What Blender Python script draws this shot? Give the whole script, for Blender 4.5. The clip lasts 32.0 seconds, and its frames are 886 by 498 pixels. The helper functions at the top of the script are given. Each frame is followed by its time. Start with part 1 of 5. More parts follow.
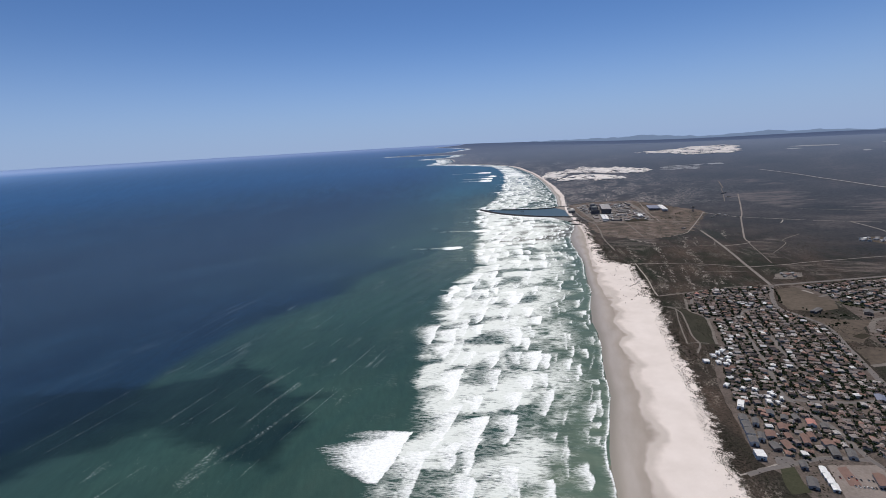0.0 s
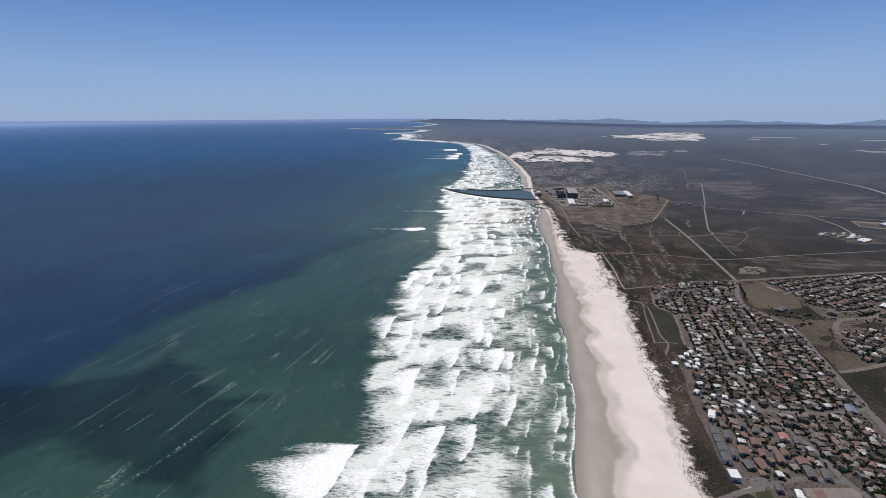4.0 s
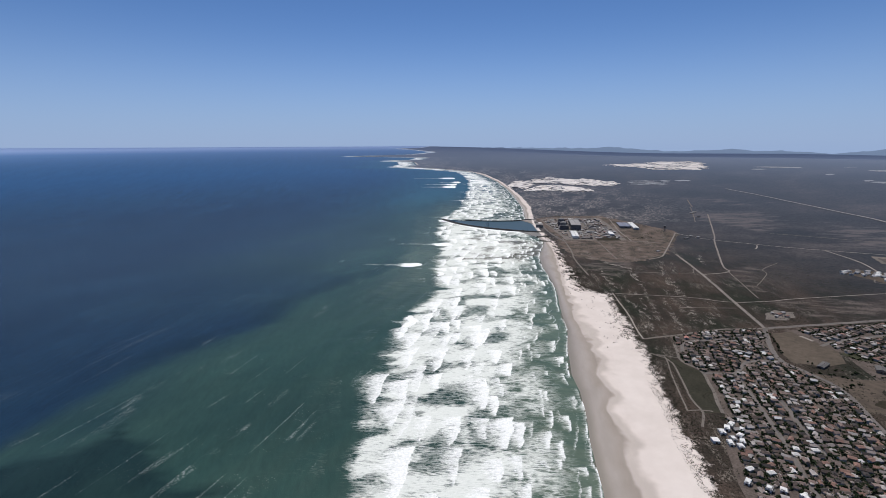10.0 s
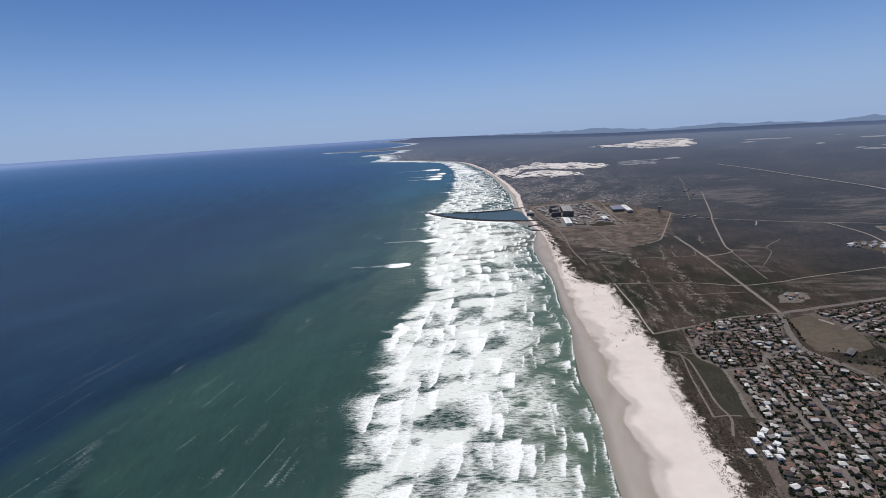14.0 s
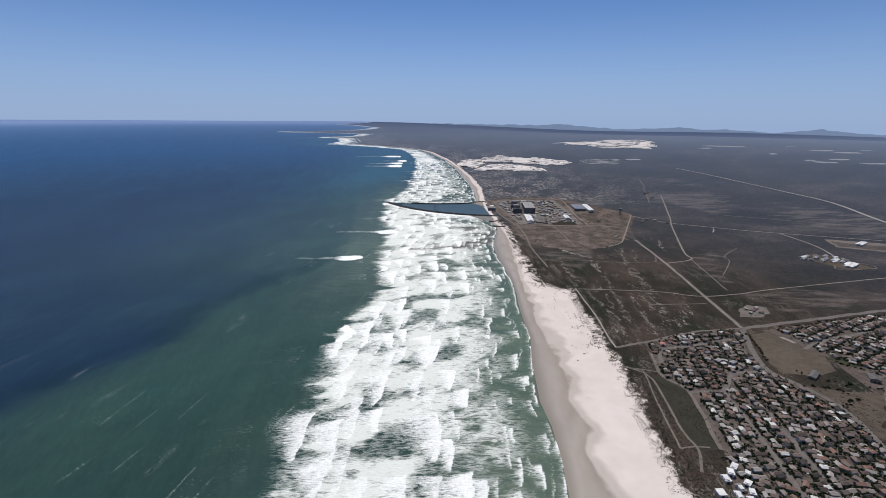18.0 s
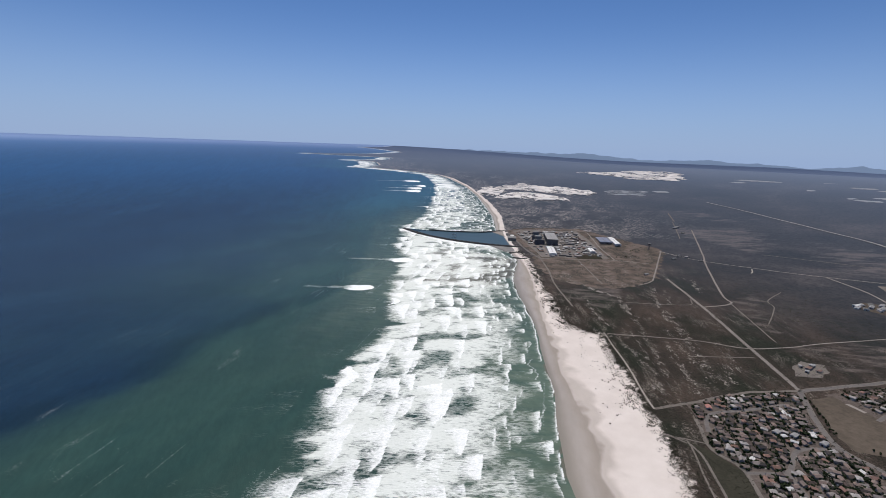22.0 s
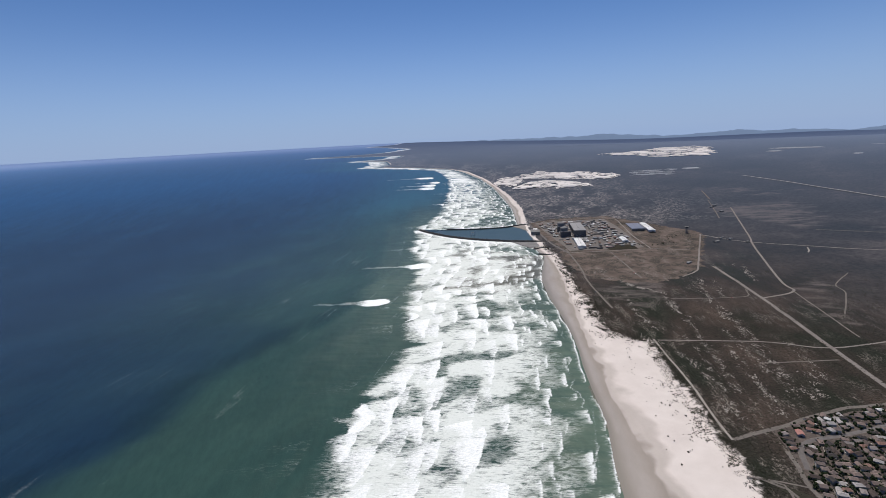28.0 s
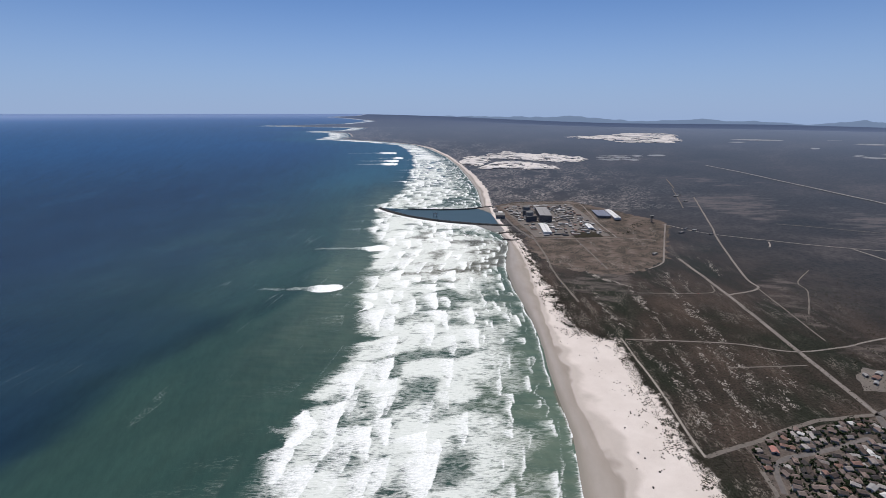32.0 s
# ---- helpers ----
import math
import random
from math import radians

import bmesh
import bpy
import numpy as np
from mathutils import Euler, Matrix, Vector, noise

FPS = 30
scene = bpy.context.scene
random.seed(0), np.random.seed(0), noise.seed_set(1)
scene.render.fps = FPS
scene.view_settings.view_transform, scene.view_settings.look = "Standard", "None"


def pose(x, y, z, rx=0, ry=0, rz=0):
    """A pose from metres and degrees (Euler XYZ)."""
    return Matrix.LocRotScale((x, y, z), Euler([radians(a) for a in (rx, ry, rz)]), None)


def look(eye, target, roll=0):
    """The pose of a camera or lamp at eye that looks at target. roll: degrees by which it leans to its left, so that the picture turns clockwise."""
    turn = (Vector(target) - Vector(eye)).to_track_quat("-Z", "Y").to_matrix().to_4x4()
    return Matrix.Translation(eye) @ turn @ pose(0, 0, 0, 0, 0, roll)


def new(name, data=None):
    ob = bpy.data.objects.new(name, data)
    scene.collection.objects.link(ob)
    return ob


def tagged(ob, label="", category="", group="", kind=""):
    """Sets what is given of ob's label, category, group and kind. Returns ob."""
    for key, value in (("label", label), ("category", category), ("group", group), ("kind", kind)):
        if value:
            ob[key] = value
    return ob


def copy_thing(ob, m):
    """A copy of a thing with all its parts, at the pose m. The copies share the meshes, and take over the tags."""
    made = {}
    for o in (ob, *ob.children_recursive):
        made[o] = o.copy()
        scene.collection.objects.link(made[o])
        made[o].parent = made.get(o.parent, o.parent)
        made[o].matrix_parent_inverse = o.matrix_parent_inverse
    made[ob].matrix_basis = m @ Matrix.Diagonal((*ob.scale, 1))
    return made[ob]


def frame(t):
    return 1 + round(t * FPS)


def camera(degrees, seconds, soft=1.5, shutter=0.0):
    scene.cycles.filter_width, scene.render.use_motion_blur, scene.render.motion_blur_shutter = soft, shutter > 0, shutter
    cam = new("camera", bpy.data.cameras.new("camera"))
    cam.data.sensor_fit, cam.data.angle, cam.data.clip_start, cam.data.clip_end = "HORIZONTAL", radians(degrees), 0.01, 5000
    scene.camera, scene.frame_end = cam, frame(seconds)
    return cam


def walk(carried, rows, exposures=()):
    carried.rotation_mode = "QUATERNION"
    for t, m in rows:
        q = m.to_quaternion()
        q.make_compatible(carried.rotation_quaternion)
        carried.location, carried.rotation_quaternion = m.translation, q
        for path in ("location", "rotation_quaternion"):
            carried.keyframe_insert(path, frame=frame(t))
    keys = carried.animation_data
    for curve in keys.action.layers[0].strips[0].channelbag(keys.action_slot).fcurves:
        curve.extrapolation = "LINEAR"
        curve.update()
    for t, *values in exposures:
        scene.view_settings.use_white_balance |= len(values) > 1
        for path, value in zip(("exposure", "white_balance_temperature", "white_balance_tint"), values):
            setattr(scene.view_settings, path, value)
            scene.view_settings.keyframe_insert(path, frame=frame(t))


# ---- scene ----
# ---- the flight: seconds, place in metres, heading to the left, pitch, roll in degrees ----
FLIGHT = [
    (0.0, 0.0, -0.0, 450.0, 0.03, -12.75, -3.36),
    (0.5, 2.4, 13.3, 450.1, -0.09, -13.21, -3.44),
    (1.0, 2.2, 24.1, 451.7, -0.39, -13.88, -3.03),
    (1.5, 2.0, 35.5, 452.7, -1.11, -14.42, -2.61),
    (2.0, 2.4, 46.7, 453.7, -1.87, -14.99, -2.19),
    (2.5, 3.7, 57.8, 454.3, -2.54, -15.45, -1.73),
    (3.0, 6.3, 69.6, 453.9, -3.14, -15.68, -1.33),
    (3.5, 9.6, 82.0, 452.6, -3.66, -15.88, -0.87),
    (5.5, 16.5, 131.9, 451.0, -6.70, -15.36, 0.80),
    (6.0, 18.0, 143.1, 451.9, -7.09, -15.10, 1.24),
    (6.5, 19.6, 153.9, 452.6, -7.25, -14.77, 1.67),
    (7.0, 20.2, 163.8, 453.7, -7.24, -14.47, 2.24),
    (7.5, 20.5, 174.2, 454.9, -6.96, -14.21, 2.31),
    (8.0, 19.9, 184.4, 456.6, -6.38, -13.98, 2.00),
    (8.5, 18.8, 194.6, 459.0, -5.79, -13.69, 1.39),
    (9.0, 18.5, 205.3, 460.8, -5.33, -13.42, 0.78),
    (9.5, 18.1, 214.9, 462.7, -5.07, -13.15, 0.32),
    (10.0, 17.6, 224.2, 465.0, -4.84, -12.85, -0.24),
    (10.5, 17.8, 236.1, 466.0, -4.84, -12.64, -0.68),
    (11.0, 19.5, 249.8, 465.5, -4.78, -12.52, -1.10),
    (11.5, 22.2, 263.4, 464.7, -4.79, -12.60, -1.62),
    (12.0, 24.6, 275.1, 464.9, -4.84, -12.68, -2.29),
    (12.5, 25.6, 286.3, 465.6, -5.06, -12.97, -2.91),
    (13.0, 26.7, 298.4, 465.7, -5.33, -13.25, -3.33),
    (13.5, 29.0, 311.4, 465.5, -5.66, -13.58, -3.77),
    (14.0, 30.7, 324.1, 465.6, -6.04, -14.01, -3.59),
    (14.5, 34.6, 337.9, 465.2, -6.56, -14.38, -3.17),
    (16.5, 45.8, 388.1, 463.8, -9.32, -15.47, -0.51),
    (17.0, 48.4, 399.6, 463.6, -9.95, -15.54, -0.00),
    (17.5, 50.9, 411.7, 464.0, -10.57, -15.59, 0.16),
    (18.0, 52.8, 424.9, 463.3, -11.20, -15.62, 0.41),
    (18.5, 55.2, 438.4, 462.4, -11.27, -15.64, 0.69),
    (19.0, 57.8, 451.0, 462.0, -10.71, -15.52, 1.13),
    (19.5, 59.5, 463.2, 462.3, -10.04, -15.22, 1.72),
    (20.0, 61.4, 475.4, 462.6, -9.61, -14.65, 2.23),
    (20.5, 64.1, 487.9, 462.6, -9.75, -13.90, 2.44),
    (21.0, 66.9, 500.9, 462.3, -9.99, -13.37, 2.37),
    (21.5, 70.1, 514.3, 461.6, -9.83, -12.99, 2.15),
    (22.0, 73.9, 527.7, 460.5, -8.96, -12.71, 1.97),
    (22.5, 78.3, 540.9, 459.8, -7.77, -12.52, 1.82),
    (23.0, 82.4, 553.5, 459.9, -6.89, -12.10, 1.18),
    (23.5, 84.7, 565.4, 460.8, -6.58, -11.75, 0.64),
    (24.0, 84.5, 576.4, 462.2, -6.63, -11.41, 0.50),
    (24.5, 87.9, 587.4, 463.2, -6.55, -11.18, 0.50),
    (26.5, 97.6, 636.8, 463.4, -6.57, -12.09, -1.02),
    (27.0, 96.4, 646.5, 464.3, -6.52, -12.52, -1.97),
    (27.5, 98.8, 657.8, 464.7, -6.43, -13.04, -2.72),
    (28.0, 101.1, 669.6, 464.7, -6.42, -13.52, -3.04),
    (28.5, 103.2, 681.9, 465.5, -6.76, -14.39, -3.08),
    (29.0, 105.0, 693.4, 466.4, -7.25, -15.15, -2.98),
    (29.5, 106.8, 705.2, 466.4, -7.94, -15.80, -2.72),
    (30.0, 109.0, 717.3, 466.1, -8.66, -16.41, -2.37),
    (30.5, 112.0, 729.4, 465.9, -9.29, -16.78, -2.01),
    (31.0, 115.3, 742.0, 465.5, -9.92, -16.93, -1.52),
    (31.5, 118.7, 754.3, 465.4, -10.51, -16.84, -0.79),
    (32.0, 121.0, 766.9, 464.1, -11.06, -16.56, 0.11),
]


def flown(x, y, z, yaw, pitch, roll):
    return Matrix.Translation((x, y, z)) @ pose(0, 0, 0, 90 + pitch, 0, yaw) @ pose(0, 0, 0, 0, 0, roll)


cam = camera(86.2, 32.0, soft=0.85)
walk(cam, [(t, flown(*r)) for t, *r in FLIGHT], exposures=[(0.0, 0.0), (32.0, 0.0)])

# ---- sky and sun ----
SUN_UP, SUN_TURN = radians(64), radians(8)
world = bpy.data.worlds.new("sky")
scene.world = world
world.use_nodes = True
wn = world.node_tree
sky = wn.nodes.new("ShaderNodeTexSky")
sky.sky_type, sky.sun_disc = "NISHITA", False
sky.sun_elevation, sky.sun_rotation = SUN_UP, SUN_TURN
sky.air_density, sky.dust_density, sky.ozone_density, sky.altitude = 0.7, 0.0, 7.0, 300
tint = wn.nodes.new("ShaderNodeMix")
tint.data_type, tint.blend_type = "RGBA", "MULTIPLY"
tint.inputs[0].default_value, tint.inputs[7].default_value = 1.0, (0.86, 0.99, 1.13, 1)
wn.links.new(sky.outputs[0], tint.inputs[6])
wn.links.new(tint.outputs[2], wn.nodes["Background"].inputs[0])
wn.nodes["Background"].inputs[1].default_value = 0.078
sun = new("sun", bpy.data.lights.new("sun", "SUN"))
sun.data.energy, sun.data.angle, sun.data.color = 4.0, radians(0.5), (1.0, 0.96, 0.9)
toward = Vector((math.sin(SUN_TURN) * math.cos(SUN_UP), math.cos(SUN_TURN) * math.cos(SUN_UP), math.sin(SUN_UP)))
sun.matrix_world = look(toward * 900, (0, 0, 0))

# ---- plan: lists below are in plan units of 1.5 m; the far land and sea are drawn in towards a hub ----
S = 1.5
HUB = np.array((60.0, 390.0, 462.0))
REACH, LIMIT = 2000.0, 4620.0
LAND_Z = 4.0


def drawn_in(v):
    """Draws everything more than REACH from the hub in towards it, on a gently rising bowl, so that the horizon lies 4.6 km away."""
    v = np.asarray(v, float).reshape(-1, 3)
    off = v - HUB
    r = np.hypot(off[:, 0], off[:, 1])
    a = HUB[2] / (LIMIT - REACH) ** 2
    k = HUB[2] / np.maximum(r, REACH) - 2 * a * REACH
    g = np.where(r > REACH, (np.sqrt(k * k - 4 * a * (a * REACH**2 - HUB[2])) - k) / (2 * a), r)
    out = HUB + off * (g / np.maximum(r, 1e-6))[:, None]
    out[:, 2] -= 72 * ease(np.degrees(np.arctan2(off[:, 0], off[:, 1])), 0, 32) * ease(r, 10000, 30000)
    return out


def plan(pts):
    return np.array(pts, float) * S


def lattice(ix, iy, seed):
    h = (ix.astype(np.int64) * 374761393 + iy.astype(np.int64) * 668265263 + seed * 974711) & 0x7FFFFFFF
    h = ((h ^ (h >> 13)) * 1274126177) & 0x7FFFFFFF
    return ((h ^ (h >> 16)) & 0xFFFF) / 65535.0


def grain(x, y, seed=0):
    """Smooth value noise from 0 to 1."""
    x, y = np.asarray(x, float), np.asarray(y, float)
    ix, iy = np.floor(x), np.floor(y)
    fx, fy = x - ix, y - iy
    fx, fy = fx * fx * (3 - 2 * fx), fy * fy * (3 - 2 * fy)
    a, b = lattice(ix, iy, seed), lattice(ix + 1, iy, seed)
    c, d = lattice(ix, iy + 1, seed), lattice(ix + 1, iy + 1, seed)
    return (a * (1 - fx) + b * fx) * (1 - fy) + (c * (1 - fx) + d * fx) * fy


def rough_noise(x, y, seed=0, octaves=4):
    total, amp = 0.0, 0.5
    for k in range(octaves):
        total = total + amp * grain(x * 2**k, y * 2**k, seed + k)
        amp *= 0.5
    return total / (1 - 0.5**octaves)


def ease(x, lo, hi):
    t = np.clip((x - lo) / (hi - lo), 0, 1)
    return t * t * (3 - 2 * t)


# the shore: y, water's edge, edge of the wet sand, edge of the plants
SHORE = plan([
    (-700, -160, -125, -40), (0, 20, 55, 136), (340, 135, 163, 240), (374, 142, 176, 248), (400, 149, 188, 257), (452, 168, 204, 273), (500, 186, 221, 288),
    (540, 195, 226, 299), (575, 203, 235, 307), (624, 218, 247, 324), (676, 230, 265, 336), (720, 235, 275, 351), (766, 248, 287, 366),
    (803, 258, 294, 377), (840, 271, 299, 384), (877, 284, 305, 392), (943, 297, 318, 405), (1000, 310, 329, 420), (1045, 323, 338, 432), (1056, 325, 342, 424),
    (1072, 329, 347, 397), (1100, 335, 354, 393), (1163, 345, 370, 404), (1260, 357, 392, 420), (1380, 380, 424, 443),
    (1500, 425, 448, 466), (1560, 447, 456, 478), (1640, 452, 460, 480), (1750, 470, 478, 492), (1900, 489, 498, 512),
    (1970, 496, 510, 528)])
SHORE_FAR = plan([
    (2330, 573, 590, 613), (2780, 636, 655, 677), (3180, 686, 700, 716), (3780, 734, 748, 763),
    (4500, 738, 755, 778), (4950, 702, 715, 730), (5430, 480, 500, 520), (5970, 60, 80, 100), (6500, 180, 200, 220),
    (7400, 150, 180, 210), (7825, -200, -180, -160), (8200, 330, 350, 380), (9300, 500, 530, 560), (10440, -1200, -1150, -1100),
    (11500, 300, 350, 400), (14078, 1000, 1050, 1100), (18000, 400, 450, 500), (20500, -300, -200, -100), (24000, 900, 1000, 1100),
    (40000, 2500, 2600, 2700)])
SHORE_FAR[5:, 2], SHORE_FAR[5:, 3] = SHORE_FAR[5:, 1] + 8, SHORE_FAR[5:, 1] + 16
SHORE = np.concatenate([SHORE, SHORE_FAR])


def shore(y, line):
    return np.interp(y, SHORE[:, 0], SHORE[:, line])


def to_mesh(name, verts, faces, mats, smooth=False, slots=None):
    me = bpy.data.meshes.new(name)
    me.from_pydata([tuple(v) for v in np.asarray(verts, float)], [], [tuple(map(int, q)) for q in faces])
    for m in mats if isinstance(mats, (list, tuple)) else [mats]:
        me.materials.append(m)
    if slots is not None:
        me.polygons.foreach_set("material_index", np.asarray(slots, np.int32))
    if smooth:
        me.polygons.foreach_set("use_smooth", np.ones(len(me.polygons), bool))
    me.update()
    return me


def give(me, name, values):
    me.attributes.new(name, "FLOAT", "POINT").data.foreach_set("value", np.asarray(values, np.float32).ravel())


def sheet_faces(rows, cols):
    a = (np.arange(rows - 1)[:, None] * cols + np.arange(cols - 1)).ravel()
    return np.stack([a, a + 1, a + cols + 1, a + cols], 1)


# ---- materials ----
class Nodes:
    """A short way to write node materials."""

    def __init__(self, name):
        self.mat = bpy.data.materials.new(name)
        self.mat.use_nodes = True
        self.tree = self.mat.node_tree
        self.bsdf = self.tree.nodes["Principled BSDF"]
        self.bsdf.inputs["Specular IOR Level"].default_value = 0.3

    def node(self, kind, **settings):
        n = self.tree.nodes.new("ShaderNode" + kind)
        for k, v in settings.items():
            if k in n.inputs:
                self.put(n.inputs[k], v)
        return n

    def put(self, socket, v):
        if isinstance(v, bpy.types.NodeSocket):
            self.tree.links.new(v, socket)
        elif isinstance(v, tuple) and len(v) == 3 and socket.type == "RGBA":
            socket.default_value = (*v, 1)
        else:
            socket.default_value = v

    def place(self, scale=(1, 1, 1), turn=0.0):
        """Places in metres along axes that lean to the right by turn, shrunk by scale."""
        pos = self.node("NewGeometry").outputs["Position"]
        m = self.tree.nodes.new("ShaderNodeMapping")
        m.vector_type = "TEXTURE"
        self.put(m.inputs["Vector"], pos)
        m.inputs["Scale"].default_value, m.inputs["Rotation"].default_value = [1 / s for s in scale], (0, 0, -turn)
        return m.outputs[0]

    def noise(self, size, vector=None, detail=4.0, rough=0.55, distortion=0.0):
        """Noise whose features are about size metres across."""
        v = vector if vector is not None else self.node("NewGeometry").outputs["Position"]
        return self.node("TexNoise", Vector=v, Scale=1.0 / size, Detail=detail, Roughness=rough, Distortion=distortion).outputs["Fac"]

    def ramp(self, fac, stops, constant=False):
        n = self.node("ValToRGB", Fac=fac)
        r = n.color_ramp
        r.interpolation = "CONSTANT" if constant else "LINEAR"
        while len(r.elements) < len(stops):
            r.elements.new(0.5)
        for e, (p, c) in zip(r.elements, stops):
            e.position = p
        for e, (p, c) in zip(r.elements, stops):
            e.color = (*c, 1) if isinstance(c, tuple) else (c, c, c, 1)
        return n.outputs["Color"]

    def math(self, op, a, b=0.0, c=0.0, clamp=False):
        n = self.tree.nodes.new("ShaderNodeMath")
        n.operation, n.use_clamp = op, clamp
        for s, v in zip(n.inputs, (a, b, c)):
            self.put(s, v)
        return n.outputs[0]

    def fit(self, v, lo, hi, a=0.0, b=1.0):
        n = self.node("MapRange", Value=v)
        for k, x in (("From Min", lo), ("From Max", hi), ("To Min", a), ("To Max", b)):
            self.put(n.inputs[k], x)
        n.interpolation_type = "SMOOTHSTEP"
        return n.outputs[0]

    def mix(self, fac, a, b, how="MIX"):
        n = self.tree.nodes.new("ShaderNodeMix")
        n.data_type, n.blend_type = "RGBA", how
        self.put(n.inputs[0], fac), self.put(n.inputs[6], a), self.put(n.inputs[7], b)
        return n.outputs[2]

    def attr(self, name):
        n = self.node("Attribute")
        n.attribute_name = name
        return n.outputs["Fac"]

    def bump(self, height, strength, distance):
        return self.node("Bump", Height=height, Strength=strength, Distance=distance).outputs[0]

    def done(self, color, rough=0.85, normal=None, **more):
        self.put(self.bsdf.inputs["Base Color"], color)
        self.put(self.bsdf.inputs["Roughness"], rough)
        if isinstance(rough, float) and rough > 0.7:
            self.bsdf.inputs["Specular IOR Level"].default_value = 0.06
        if normal is not None:
            self.put(self.bsdf.inputs["Normal"], normal)
        for k, v in more.items():
            self.put(self.bsdf.inputs[k.replace("_", " ")], v)
        return self.mat


COAST_TURN = math.atan2(0.30, 1.0)  # the coast leans this far to the right of +y


def make_ground():
    n = Nodes("coastal_ground")
    band, heath = n.attr("band"), n.attr("heath")
    wide, fine = n.noise(75.0, detail=3, rough=0.45), n.noise(6.0)
    along = n.place((1, 0.3, 1), COAST_TURN)
    wob = n.math("ADD", band, n.math("MULTIPLY", n.math("SUBTRACT", wide, 0.5), 0.20))
    edge = n.math("ADD", band, n.math("MULTIPLY", n.math("SUBTRACT", n.math("ADD", n.noise(9.0, detail=6, rough=0.75), n.noise(34.0, detail=3)), 1.0), 0.13))
    dry = n.ramp(n.noise(60.0, detail=7, rough=0.6), [(0.3, (0.575, 0.513, 0.478)), (0.7, (0.665, 0.60, 0.562))])
    damp = n.ramp(n.noise(25.0, n.place((1, 0.3, 1), COAST_TURN), detail=5), [(0.3, (0.265, 0.23, 0.20)), (0.7, (0.325, 0.285, 0.255))])
    damp = n.mix(n.fit(band, 0.0, 0.10), (0.19, 0.165, 0.135), damp)
    mid = n.mix(0.5, damp, dry)
    sand = n.mix(n.fit(wob, 0.228, 0.258), damp, mid)
    sand = n.mix(n.fit(wob, 0.275, 0.315), sand, dry)
    sand = n.mix(0.25, sand, n.ramp(n.noise(1.0), [(0.3, (0.4, 0.36, 0.32)), (0.7, (0.6, 0.56, 0.52))]), "OVERLAY")
    tuft = n.ramp(n.noise(4.0, detail=8, rough=0.8), [(0.36, (0.16, 0.18, 0.14)), (0.5, (0.62, 0.62, 0.58)), (0.66, (1.0, 0.95, 0.88))])
    tone = n.ramp(n.noise(130.0, n.place((1, 0.5, 1), COAST_TURN), detail=5), [(0.38, (0.034, 0.037, 0.028)), (0.50, (0.056, 0.046, 0.040)), (0.66, (0.112, 0.083, 0.071))])
    scrub = n.mix(1.0, tone, tuft, "MULTIPLY")
    streak = n.noise(17.0, along, detail=4, rough=0.6)
    speck = n.noise(3.6, n.place((1, 0.6, 1), COAST_TURN), detail=6, rough=0.75)
    region = n.noise(170.0, detail=2)
    bare = n.math("MULTIPLY", n.fit(streak, 0.47, 0.60), n.fit(speck, 0.49, 0.56))
    bare = n.math("MULTIPLY", bare, n.fit(n.math("ADD", region, n.fit(band, 0.9, 0.5, 0.0, 0.12)), 0.46, 0.62, 0.04, 0.5))
    bare = n.math("MULTIPLY", bare, n.fit(heath, 0.0, 1.0, 1.0, 0.1))
    scrub = n.mix(bare, scrub, n.mix(fine, (0.20, 0.17, 0.145), (0.40, 0.35, 0.30)))
    far = n.ramp(n.noise(230.0, n.place((1, 0.6, 1), -1.2), detail=8, rough=0.6), [(0.34, (0.026, 0.028, 0.029)), (0.54, (0.050, 0.045, 0.044)), (0.72, (0.105, 0.088, 0.081))])
    far = n.mix(1.0, far, n.ramp(n.noise(14.0, detail=8, rough=0.75), [(0.38, (0.45, 0.47, 0.47)), (0.52, (0.8, 0.8, 0.8)), (0.66, (1.05, 1.03, 1.0))]), "MULTIPLY")
    scrub = n.mix(heath, scrub, far)
    blown = n.math("MULTIPLY", n.math("MULTIPLY", n.fit(n.noise(8.0, n.place((1, 0.5, 1), -1.2), detail=6, rough=0.7), 0.48, 0.58), n.fit(n.noise(110.0, detail=3), 0.38, 0.58)), n.attr("blown"))
    scrub = n.mix(blown, scrub, (0.29, 0.25, 0.225))
    straw = n.noise(34.0, n.place((1, 0.28, 1), -1.25), detail=7, rough=0.66)
    straw = n.math("MULTIPLY", n.fit(n.math("ADD", straw, n.math("MULTIPLY", n.math("SUBTRACT", n.attr("straw"), 1.0), 0.2)), 0.41, 0.62), n.fit(n.attr("straw"), 0.0, 0.3))
    scrub = n.mix(n.math("MULTIPLY", straw, 0.8), scrub, n.mix(fine, (0.068, 0.056, 0.051), (0.175, 0.144, 0.129)))
    # Distance haze is painted into the land's base colour here.
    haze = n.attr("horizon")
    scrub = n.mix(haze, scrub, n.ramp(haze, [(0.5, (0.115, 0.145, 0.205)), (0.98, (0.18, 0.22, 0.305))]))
    color = n.mix(n.fit(edge, 0.485, 0.515), sand, scrub)
    rough = n.fit(wob, 0.10, 0.27, 0.42, 0.92)
    bump = n.bump(n.noise(3.0, detail=6, rough=0.7), 0.6, n.fit(edge, 0.45, 0.52, 0.25, 1.0))
    n.put(n.bsdf.inputs["Specular IOR Level"], n.fit(wob, 0.10, 0.27, 0.35, 0.05))
    return n.done(color, rough, bump)


